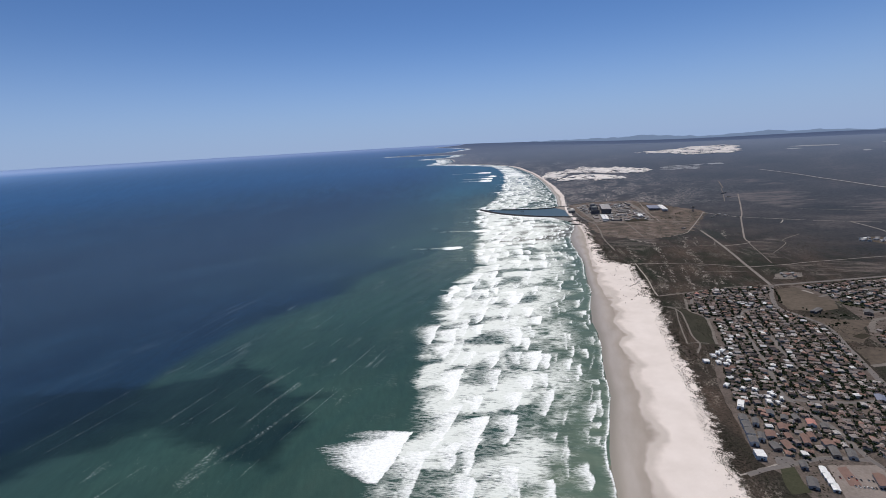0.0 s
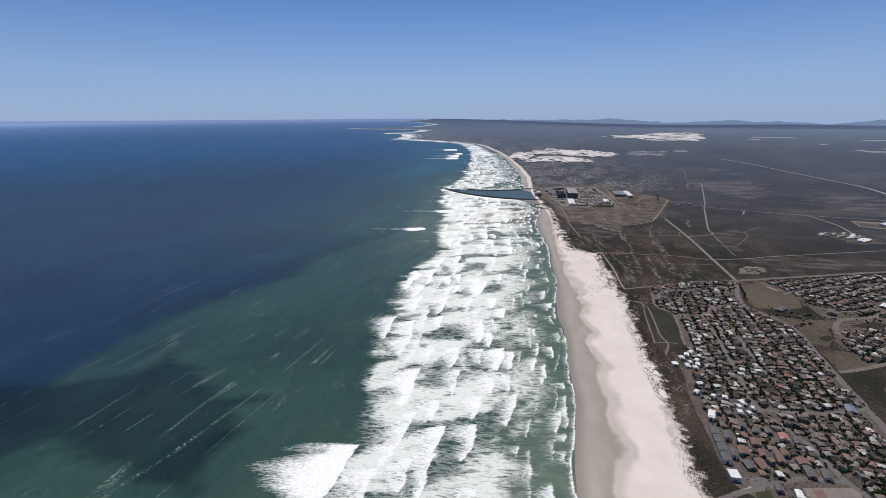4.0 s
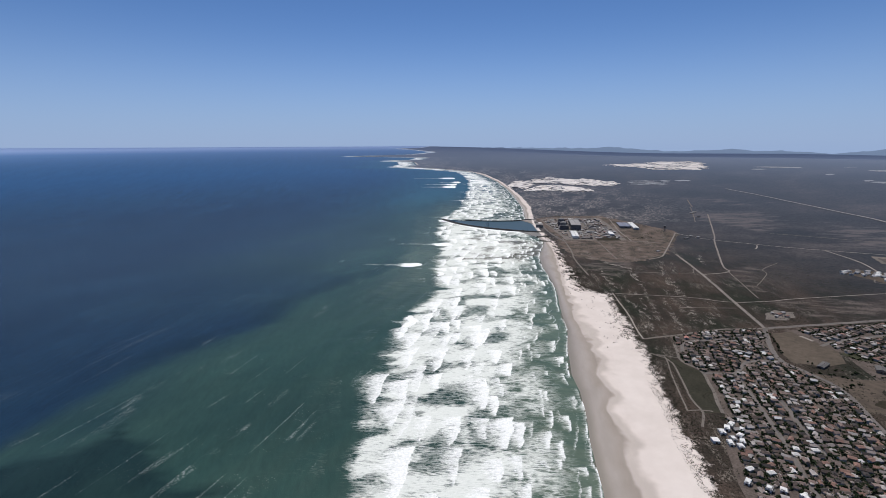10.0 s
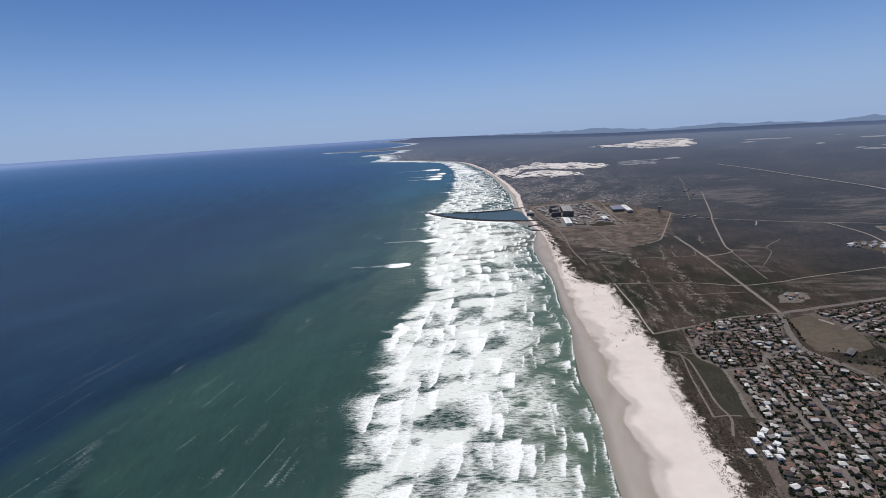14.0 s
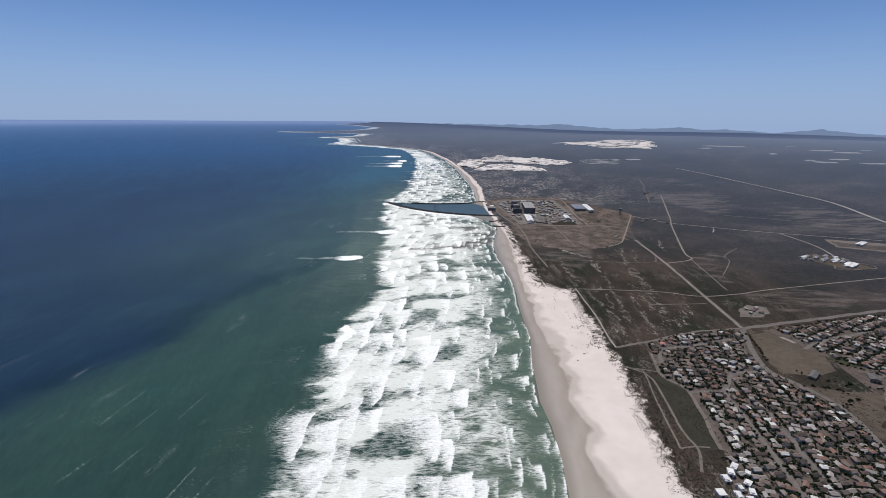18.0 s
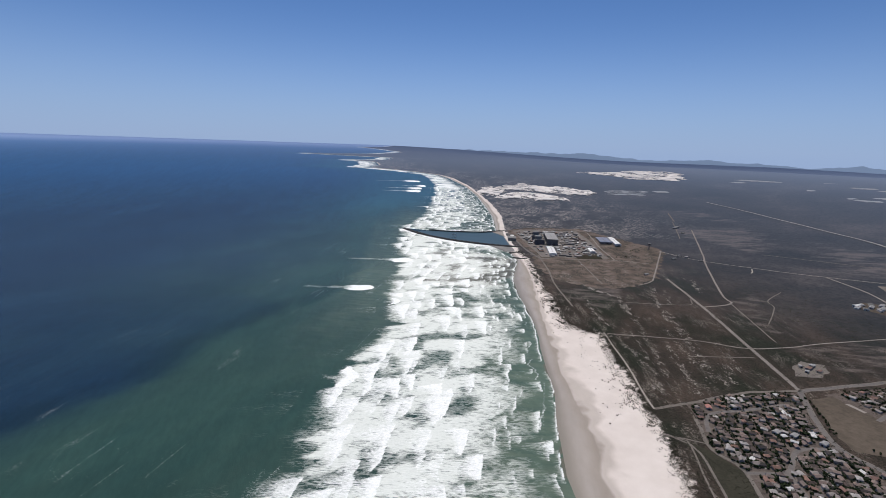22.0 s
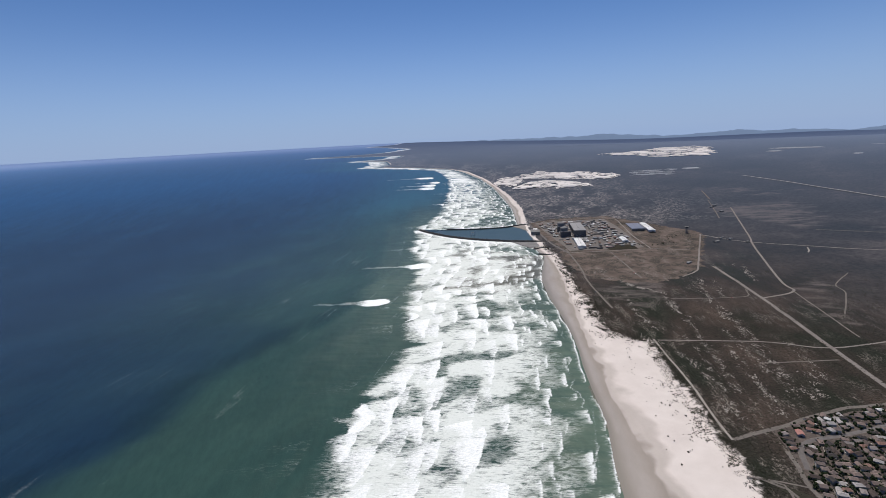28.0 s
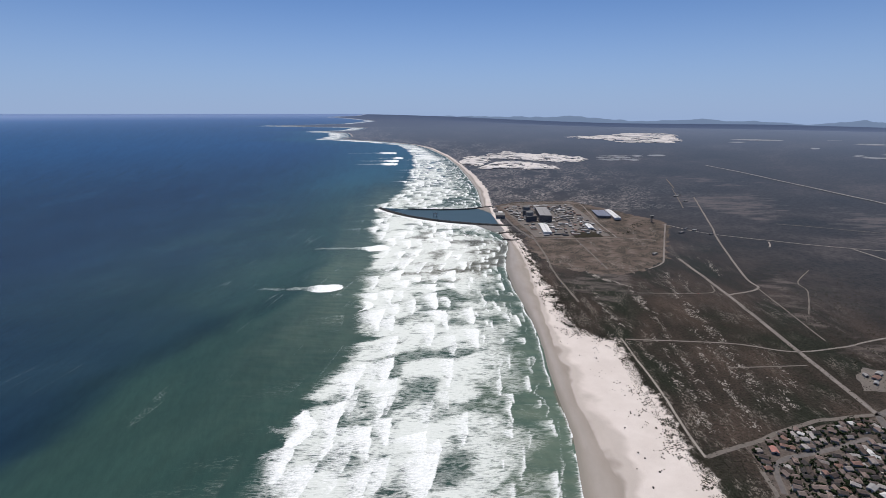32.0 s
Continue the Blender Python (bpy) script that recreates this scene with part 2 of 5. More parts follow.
def make_sea():
    n = Nodes("sea_water")
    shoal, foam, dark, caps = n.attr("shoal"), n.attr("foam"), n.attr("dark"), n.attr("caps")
    cross = n.place((0.22, 1, 1), COAST_TURN)
    patch = n.noise(140.0, n.place((1, 0.5, 1), 0.5), detail=4)
    deep = n.ramp(patch, [(0.3, (0.009, 0.028, 0.056)), (0.7, (0.013, 0.038, 0.070))])
    green = n.ramp(patch, [(0.3, (0.027, 0.066, 0.057)), (0.7, (0.039, 0.080, 0.064))])
    silt = n.ramp(n.noise(18.0, cross, detail=5), [(0.3, (0.075, 0.122, 0.092)), (0.7, (0.14, 0.178, 0.130))])
    green = n.mix(n.fit(n.attr("sea_haze"), 0.0, 0.25), green, (0.030, 0.108, 0.150))
    color = n.mix(n.fit(shoal, 0.0, 0.5), deep, green)
    color = n.mix(n.fit(shoal, 0.55, 1.0), color, silt)
    color = n.mix(n.fit(shoal, 0.985, 1.0), color, (0.15, 0.145, 0.11))
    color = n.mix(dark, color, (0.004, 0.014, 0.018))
    # far water's base colour is made bluer in place of haze and sky reflection
    color = n.mix(n.attr("sea_haze"), color, (0.017, 0.083, 0.212))
    bands = n.noise(30.0, n.place((1, 0.12, 1), COAST_TURN - 0.2), detail=3)
    color = n.mix(0.25, color, n.ramp(bands, [(0.35, (0.62, 0.62, 0.62)), (0.65, (1, 1, 1))]), "MULTIPLY")
    gusts = n.noise(330.0, n.place((1, 0.45, 1), 0.9), detail=5, rough=0.6)
    color = n.mix(n.fit(n.attr("sea_haze"), 0.0, 0.5, 0.55, 0.0), color, n.ramp(gusts, [(0.36, (0.48, 0.52, 0.57)), (0.64, (1, 1, 1))]), "MULTIPLY")
    ripple = n.noise(9.0, n.place((1, 0.3, 1), COAST_TURN - 0.5), detail=5, rough=0.7)
    color = n.mix(0.28, color, n.ramp(ripple, [(0.38, (0.6, 0.6, 0.62)), (0.62, (1, 1, 1))]), "MULTIPLY")
    # pale horizon haze is blended into the water colour as well
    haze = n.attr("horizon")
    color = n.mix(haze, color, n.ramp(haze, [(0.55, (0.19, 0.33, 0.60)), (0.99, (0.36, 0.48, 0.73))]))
    veil = n.attr("veil")
    lace = n.noise(2.3, n.place((0.27, 1, 1), 0.12), detail=7, rough=0.7, distortion=0.35)
    ridge = n.noise(9.0, n.place((0.3, 1, 1), 0.15), detail=5, rough=0.62, distortion=0.6)
    web = n.math("SUBTRACT", 1.0, n.math("MULTIPLY", n.math("ABSOLUTE", n.math("SUBTRACT", ridge, 0.5)), 7.0), clamp=True)
    net = n.math("ADD", n.math("MULTIPLY", lace, 0.72), n.math("MULTIPLY", web, 0.28))
    low = n.math("SUBTRACT", 0.66, n.math("MULTIPLY", veil, 0.60))
    thin = n.math("MULTIPLY", n.fit(net, n.math("SUBTRACT", low, 0.06), n.math("ADD", low, 0.42)), n.fit(veil, 0.02, 0.6, 0.0, 0.92))
    solid = n.fit(n.math("ADD", foam, n.math("MULTIPLY", n.math("SUBTRACT", lace, 0.5), 1.3)), 0.22, 0.74)
    solid = n.math("MULTIPLY", solid, n.fit(foam, 0.05, 0.2))
    white = n.math("MAXIMUM", thin, solid)
    speck = n.noise(2.2, n.place((0.5, 1, 1), 0.36), detail=4, rough=0.65)
    wander = n.noise(120.0, detail=3)
    lanes = n.noise(52.0, n.place((1, 0.06, 1), 0.36), detail=2, rough=0.35)
    thread = n.fit(n.math("ABSOLUTE", n.math("SUBTRACT", lanes, 0.5)), 0.022, 0.004)
    thread = n.math("MULTIPLY", n.math("MULTIPLY", thread, n.fit(speck, 0.50, 0.62)), n.math("MULTIPLY", n.fit(wander, 0.47, 0.58), caps))
    dots = n.math("MULTIPLY", n.fit(speck, 0.64, 0.69), n.math("MULTIPLY", n.fit(n.noise(60.0, detail=2), 0.5, 0.62), caps))
    flecks = n.math("MAXIMUM", n.math("MULTIPLY", thread, 0.5), n.math("MULTIPLY", dots, 0.4))
    color = n.mix(thin, color, n.mix(lace, (0.62, 0.655, 0.60), (0.93, 0.93, 0.885)))
    color = n.mix(solid, color, n.mix(n.fit(n.noise(3.4, n.place((0.6, 1, 1), 0.12), detail=6, rough=0.75), 0.3, 0.66), (0.74, 0.76, 0.73), (0.98, 0.975, 0.96)))
    color = n.mix(flecks, color, (0.62, 0.66, 0.63))
    rough = n.fit(white, 0.0, 0.6, 0.26, 0.9)
    swell = n.noise(16.0, n.place((1, 0.3, 1), COAST_TURN - 0.35), detail=5, rough=0.6)
    chop = n.noise(2.2, detail=5, rough=0.65)
    height = n.math("ADD", n.math("ADD", n.math("MULTIPLY", swell, 0.7), n.math("MULTIPLY", chop, 0.35)), n.math("MULTIPLY", n.math("MULTIPLY", white, lace), 1.3))
    n.bsdf.inputs["Specular IOR Level"].default_value = 0.2
    return n.done(color, rough, n.bump(height, 1.0, 1.0), IOR=1.33)


def plain(name, dark, light, size, rough=0.85, bump=0.0, detail=5.0, **more):
    n = Nodes(name)
    color = n.ramp(n.noise(size, detail=detail, rough=0.65), [(0.3, dark), (0.7, light)])
    color = n.mix(0.4, color, n.ramp(n.noise(size * 9, detail=3), [(0.3, dark), (0.7, light)]))
    normal = n.bump(n.noise(size * 0.6), 0.5, bump) if bump else None
    return n.done(color, rough, normal, **more)


ROOFS = [(0.0, (0.12, 0.094, 0.084)), (0.14, (0.20, 0.157, 0.14)), (0.28, (0.09, 0.07, 0.062)), (0.39, (0.24, 0.18, 0.157)), (0.52, (0.065, 0.057, 0.055)),
         (0.62, (0.29, 0.25, 0.232)), (0.74, (0.26, 0.16, 0.13)), (0.84, (0.40, 0.365, 0.345)), (0.945, (0.66, 0.64, 0.615))]
WALLS = [(0.0, (0.42, 0.38, 0.33)), (0.25, (0.55, 0.53, 0.5)), (0.45, (0.3, 0.24, 0.19)), (0.6, (0.62, 0.58, 0.5)), (0.8, (0.38, 0.36, 0.35))]


def varied(name, stops, island, size, rough):
    """A material that takes one of the stops' colours for each object, or for each loose piece."""
    n = Nodes(name)
    pick = n.node("NewGeometry").outputs["Random Per Island"] if island else n.node("ObjectInfo").outputs["Random"]
    color = n.ramp(pick, stops, constant=True)
    wear = n.ramp(n.noise(size, detail=5), [(0.3, (0.62, 0.62, 0.62)), (0.75, (1, 1, 1))])
    return n.done(n.mix(0.8, color, wear, "MULTIPLY"), rough, n.bump(n.noise(size * 0.3), 0.4, 0.05))


MAT_GROUND, MAT_SEA = make_ground(), make_sea()
MAT_ROOF, MAT_ROOFS = varied("roof_tiles", ROOFS, False, 1.5, 0.8), varied("far_roof_tiles", ROOFS, True, 1.5, 0.8)
MAT_WALL, MAT_WALLS = varied("plaster_wall", WALLS, False, 2.0, 0.9), varied("far_plaster_wall", WALLS, True, 2.0, 0.9)
MAT_WHITE = plain("white_paint", (0.46, 0.45, 0.435), (0.78, 0.765, 0.74), 2.6, 0.6)
MAT_TERRACOTTA = plain("terracotta_tiles", (0.29, 0.14, 0.115), (0.42, 0.215, 0.18), 0.8, 0.85, 0.04)
MAT_PINK = plain("brown_tiles", (0.14, 0.088, 0.072), (0.21, 0.135, 0.112), 0.8, 0.85, 0.04)
MAT_SLATE = plain("grey_slate_roof", (0.075, 0.07, 0.068), (0.155, 0.146, 0.142), 1.2, 0.75, 0.04)
MAT_GLASS = plain("dark_window_glass", (0.012, 0.015, 0.02), (0.03, 0.035, 0.045), 2.0, 0.08)
MAT_DOOR = plain("stained_door", (0.08, 0.045, 0.025), (0.14, 0.08, 0.05), 0.6, 0.6)
MAT_LEAF = plain("tree_leaves", (0.008, 0.013, 0.006), (0.026, 0.036, 0.016), 0.9, 0.8, 0.3)
MAT_BARK = plain("bark", (0.06, 0.045, 0.03), (0.12, 0.09, 0.065), 0.3, 0.9, 0.05)
MAT_BUSH = plain("scrub_leaves", (0.020, 0.021, 0.014), (0.062, 0.056, 0.042), 2.0, 0.9, 0.3)
MAT_ASPHALT = plain("worn_asphalt", (0.10, 0.09, 0.086), (0.175, 0.155, 0.147), 6.0, 0.9)
MAT_TRACK = plain("sandy_track", (0.10, 0.088, 0.078), (0.20, 0.172, 0.152), 4.0, 0.95)
MAT_GRAVEL = plain("worn_gravel", (0.125, 0.11, 0.10), (0.275, 0.24, 0.215), 4.5, 0.95)
MAT_PALE = plain("pale_sand_track", (0.20, 0.175, 0.155), (0.35, 0.31, 0.275), 5.0, 0.95)
MAT_HIGHWAY = plain("pale_highway", (0.23, 0.22, 0.22), (0.32, 0.31, 0.305), 9.0, 0.9)
MAT_SAND = plain("blown_sand", (0.21, 0.185, 0.165), (0.40, 0.355, 0.32), 2.0, 0.95)
MAT_LOT = plain("gravel_lot", (0.145, 0.122, 0.108), (0.27, 0.225, 0.20), 4.0, 0.95)
MAT_YARD = plain("town_soil", (0.034, 0.029, 0.025), (0.165, 0.132, 0.115), 3.2, 0.95, 0.2)
MAT_BARE = plain("bare_brown_soil", (0.05, 0.041, 0.033), (0.125, 0.098, 0.078), 14.0, 0.95, 0.2)
MAT_DRYGRASS = plain("dry_grass", (0.062, 0.050, 0.039), (0.13, 0.104, 0.082), 10.0, 0.95, 0.2)
MAT_LAWN = plain("green_lawn", (0.032, 0.035, 0.021), (0.064, 0.062, 0.039), 3.0, 0.95, 0.1)
MAT_HEATH = plain("green_heath", (0.021, 0.021, 0.015), (0.054, 0.049, 0.036), 4.0, 0.95, 0.4)
MAT_HOLLOW = plain("dark_scrub_hollow", (0.02, 0.018, 0.012), (0.05, 0.042, 0.03), 5.0, 0.95, 0.3)
MAT_DUNE = plain("white_dune_sand", (0.66, 0.60, 0.56), (0.78, 0.72, 0.68), 60.0, 0.95, 0.4)
MAT_ROCK = plain("breakwater_rock", (0.035, 0.034, 0.033), (0.10, 0.095, 0.09), 3.0, 0.9, 0.3)
MAT_CONCRETE = plain("weathered_concrete", (0.14, 0.135, 0.13), (0.26, 0.25, 0.24), 5.0, 0.9)
MAT_DARKBLOCK = plain("dark_cladding", (0.085, 0.083, 0.085), (0.15, 0.145, 0.15), 5.0, 0.8)
MAT_GREYROOF = plain("grey_sheet_roof", (0.19, 0.18, 0.172), (0.29, 0.275, 0.265), 8.0, 0.6)
MAT_BLUE = plain("blue_sheet_roof", (0.115, 0.125, 0.17), (0.175, 0.185, 0.23), 4.0, 0.5)
MAT_BASIN = plain("still_basin_water", (0.018, 0.05, 0.065), (0.03, 0.065, 0.08), 60.0, 0.3, 0.1)


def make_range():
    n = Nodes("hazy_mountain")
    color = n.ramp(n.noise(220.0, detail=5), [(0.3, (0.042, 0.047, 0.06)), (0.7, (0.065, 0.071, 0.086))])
    # The blue emission stands in for the air's haze in front of the range.
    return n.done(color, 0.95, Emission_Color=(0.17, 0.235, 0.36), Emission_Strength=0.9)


MAT_RANGE = make_range()
# dry field colour with blue-grey distance haze mixed into it
MAT_FIELD = plain("hazed_dry_field", (0.22, 0.235, 0.265), (0.32, 0.325, 0.34), 40.0, 0.95)


def make_scraped():
    """Scraped brown ground, blotched with dark scrub and pale sand."""
    n = Nodes("scraped_ground")
    soil = n.ramp(n.noise(70.0, detail=7, rough=0.65), [(0.3, (0.064, 0.051, 0.043)), (0.5, (0.12, 0.092, 0.077)), (0.72, (0.182, 0.143, 0.121))])
    scrub = n.math("MULTIPLY", n.fit(n.noise(45.0, detail=4), 0.42, 0.56), n.fit(n.noise(5.0, detail=7, rough=0.75), 0.45, 0.53))
    soil = n.mix(n.math("MULTIPLY", scrub, 0.8), soil, (0.028, 0.030, 0.024))
    sand = n.math("MULTIPLY", n.fit(n.noise(60.0, n.place((1, 0.4, 1), COAST_TURN), detail=3), 0.54, 0.66), n.fit(n.noise(6.0, detail=6, rough=0.7), 0.52, 0.6))
    soil = n.mix(n.math("MULTIPLY", sand, 0.7), soil, (0.27, 0.24, 0.215))
    return n.done(soil, 0.95, n.bump(n.noise(4.0, detail=5), 0.5, 0.3))


MAT_SCRAPED = make_scraped()
MAT_CLEAR = plain("dull_brown_grass", (0.05, 0.045, 0.043), (0.12, 0.10, 0.093), 10.0, 0.95, 0.2)
MAT_YARDS = plain("oil_stained_yard", (0.10, 0.088, 0.080), (0.22, 0.192, 0.175), 9.0, 0.95)


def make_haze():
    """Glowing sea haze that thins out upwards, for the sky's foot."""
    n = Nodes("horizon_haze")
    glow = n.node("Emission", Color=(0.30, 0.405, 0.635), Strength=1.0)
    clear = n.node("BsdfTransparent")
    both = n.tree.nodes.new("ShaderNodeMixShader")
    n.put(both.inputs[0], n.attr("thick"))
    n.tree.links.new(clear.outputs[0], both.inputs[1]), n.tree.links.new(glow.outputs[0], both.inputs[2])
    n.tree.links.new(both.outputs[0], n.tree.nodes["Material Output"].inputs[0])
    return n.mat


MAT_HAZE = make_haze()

# ---- setting: ground, sea, distance ----
def spaced(*runs):
    """Values from runs of (from, to, step)."""
    return np.concatenate([np.arange(a, b, s) for a, b, s in runs])


def surf_width(y):
    return np.interp(y, plan([-700, 350, 470, 560, 660, 760, 850, 950, 1050, 1180, 1400, 1640, 1800, 2050, 2300, 2811, 3700, 4950, 6000, 40000]),
                     plan([225, 215, 214, 240, 262, 284, 286, 284, 266, 256, 290, 325, 330, 330, 300, 270, 220, 170, 260, 120]))


def within(x, y, outline):
    """Whether the points lie inside a closed outline."""
    p, q = np.asarray(outline, float), np.roll(np.asarray(outline, float), -1, 0)
    x, y = np.atleast_1d(x)[:, None], np.atleast_1d(y)[:, None]
    cross = (p[:, 1] > y) != (q[:, 1] > y)
    at = (q[:, 0] - p[:, 0]) * (y - p[:, 1]) / (q[:, 1] - p[:, 1] + 1e-9) + p[:, 0]
    return ((cross & (x < at)).sum(1) % 2) == 1


def from_edge(x, y, outline):
    """Distance to a closed outline, negative inside."""
    p, q = outline, np.roll(outline, -1, 0)
    best = np.full(x.shape, 1e9)
    for a, b in zip(p, q):
        d = b - a
        t = np.clip(((x - a[0]) * d[0] + (y - a[1]) * d[1]) / (d @ d), 0, 1)
        best = np.minimum(best, np.hypot(x - a[0] - t * d[0], y - a[1] - t * d[1]))
    return np.where(within(x.ravel(), y.ravel(), outline).reshape(x.shape), -best, best)


STRAW = [  # stretches of dry grass on the plain and how far their edges fade
    (plan([(1261, 2067), (1425, 2100), (1575, 2040), (1511, 1899), (1322, 1657), (1199, 1627), (1199, 1784), (1150, 1870)]), 120),
    (plan([(1616, 1760), (1716, 1640), (1760, 1500), (1608, 1330), (1455, 1250), (1335, 1360), (1338, 1472)]), 160),
    (plan([(1400, 2600), (1700, 2500), (1800, 2300), (1650, 2250)]), 260), (plan([(884, 1251), (868, 1190), (780, 1085), (740, 1010), (720, 1000), (760, 1110), (800, 1190)]), 40),
    (plan([(700, 960), (800, 985), (900, 960), (1000, 900), (860, 880), (740, 890)]), 60), (plan([(480, 1300), (560, 1330), (600, 1280), (560, 1200), (500, 1180), (450, 1200)]), 70)]


def build_ground():
    ys = spaced((-2400, 300, 60), (300, 3300, 7), (3300, 6500, 60), (6500, 16000, 250), (16000, 46600, 1500))
    v = np.concatenate([np.linspace(-1.5, 0, 7)[:-1], np.linspace(0, 1, 9)[:-1], np.linspace(1, 2, 13)[:-1]])
    inland = spaced((0, 60, 8), (60, 400, 20), (400, 2200, 40), (2200, 6000, 250), (6000, 40000, 2500))
    verts, band, heath, blown, straw = [], [], [], [], []
    for y in ys:
        w, d, p = (shore(y, k) for k in (1, 2, 3))
        x = np.concatenate([np.interp(v, [-1.5, 0, 1, 2], [w - 90, w, d, p]), p + inland])
        b = np.concatenate([v, 2 + inland / 100])
        z = np.interp(b, [-1.5, -0.4, 0, 1, 1.9, 2.1, 2.4], [-9, -1.5, 0, 1.2, 2.6, 3.7, LAND_Z])
        z = z + ease(b, 1.0, 1.8) * (rough_noise(x / 45, y / 70, 3) - 0.5) * 1.8 * (1 - ease(b, 2.0, 2.5))
        verts.append(np.stack([x, np.full_like(x, y), z], 1))
        band.append(np.clip(b / 4, -0.4, 1))
        heath.append(np.clip(np.maximum(ease(y - 0 * x, 2300, 3600), ease(x, 850, 1700)), 0, 1))
        straw.append(np.max([ease(from_edge(x, np.full_like(x, y), outline), f, -f * 0.6) for outline, f in STRAW], 0) if y < 4200 else 0 * x)
        blown.append(1.0 * ease(y + 0 * x, 2500, 3000) * ease(x - p, 1500, 250))
    verts = [np.concatenate(verts)]
    # distance from the hub sets how much haze blue the land's colour takes
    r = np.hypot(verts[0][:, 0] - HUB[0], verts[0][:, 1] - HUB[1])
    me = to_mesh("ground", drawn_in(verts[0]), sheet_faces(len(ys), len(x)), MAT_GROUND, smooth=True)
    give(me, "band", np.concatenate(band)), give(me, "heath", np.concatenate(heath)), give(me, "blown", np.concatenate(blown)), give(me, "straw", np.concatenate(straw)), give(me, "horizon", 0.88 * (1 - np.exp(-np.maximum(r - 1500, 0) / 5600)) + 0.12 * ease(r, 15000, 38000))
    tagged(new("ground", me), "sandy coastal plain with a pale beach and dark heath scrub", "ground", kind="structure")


PLUME = plan([(-700, -800), (400, -520), (534, -442), (610, -420), (688, -394), (755, -371), (828, -332), (893, -270), (960, -205), (1068, -180), (1169, -110), (1330, 0), (1500, 30), (4000, 150)])
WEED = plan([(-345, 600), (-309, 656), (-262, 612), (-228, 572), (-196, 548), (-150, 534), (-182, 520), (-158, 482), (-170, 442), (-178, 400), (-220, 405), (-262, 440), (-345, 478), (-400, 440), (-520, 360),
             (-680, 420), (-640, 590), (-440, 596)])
BREAKERS = [  # lone breakers: y and distance off the shore of the front's middle, half its length, reach of the tail, all in metres
    (1985, 470, 22, 270), (1850, 375, 24, 60), (2345, 430, 26, 300), (1400, 395, 34, 90), (5055, 500, 85, 430), (5330, 480, 80, 420), (5600, 430, 80, 300), (6200, 440, 90, 620)]


def bores():
    """Broken waves that run ashore: y and distance off the shore of the front's middle, half its length, reach of the foam behind it, strength, lean."""
    dice = np.random.default_rng(21)
    out = [(618, 316, 62, 130, 1.25, 0.16)]
    at = 12.0
    while at < 500:
        y = 260.0 + dice.uniform(0, 60)
        while y < 5500:
            f = at / float(surf_width(y))
            inner = f < 0.3
            half = dice.uniform(10, 34) if inner else dice.uniform(22, 52) + f * f * dice.uniform(0, 50)
            y += half
            if f < 1.0 and dice.random() < np.interp(f, [0.0, 0.2, 0.4, 0.9, 1.0], [0.6, 0.62, 0.8, 0.7, 0.4]):
                tail = dice.uniform(7, 20) if inner else dice.uniform(20, 52) + 20 * f
                power = dice.uniform(0.48, 0.88) + (0.12 if y > 1600 else 0) if inner else dice.uniform(0.62, 1.05)
                out.append((y, at + dice.uniform(-18, 18), half, tail, power, dice.uniform(-0.15, 0.35)))
            y += half + (dice.uniform(0, 40) if inner else dice.uniform(-12, 22))
        at += dice.uniform(13, 21) if at < 110 else dice.uniform(30, 44)
    return out


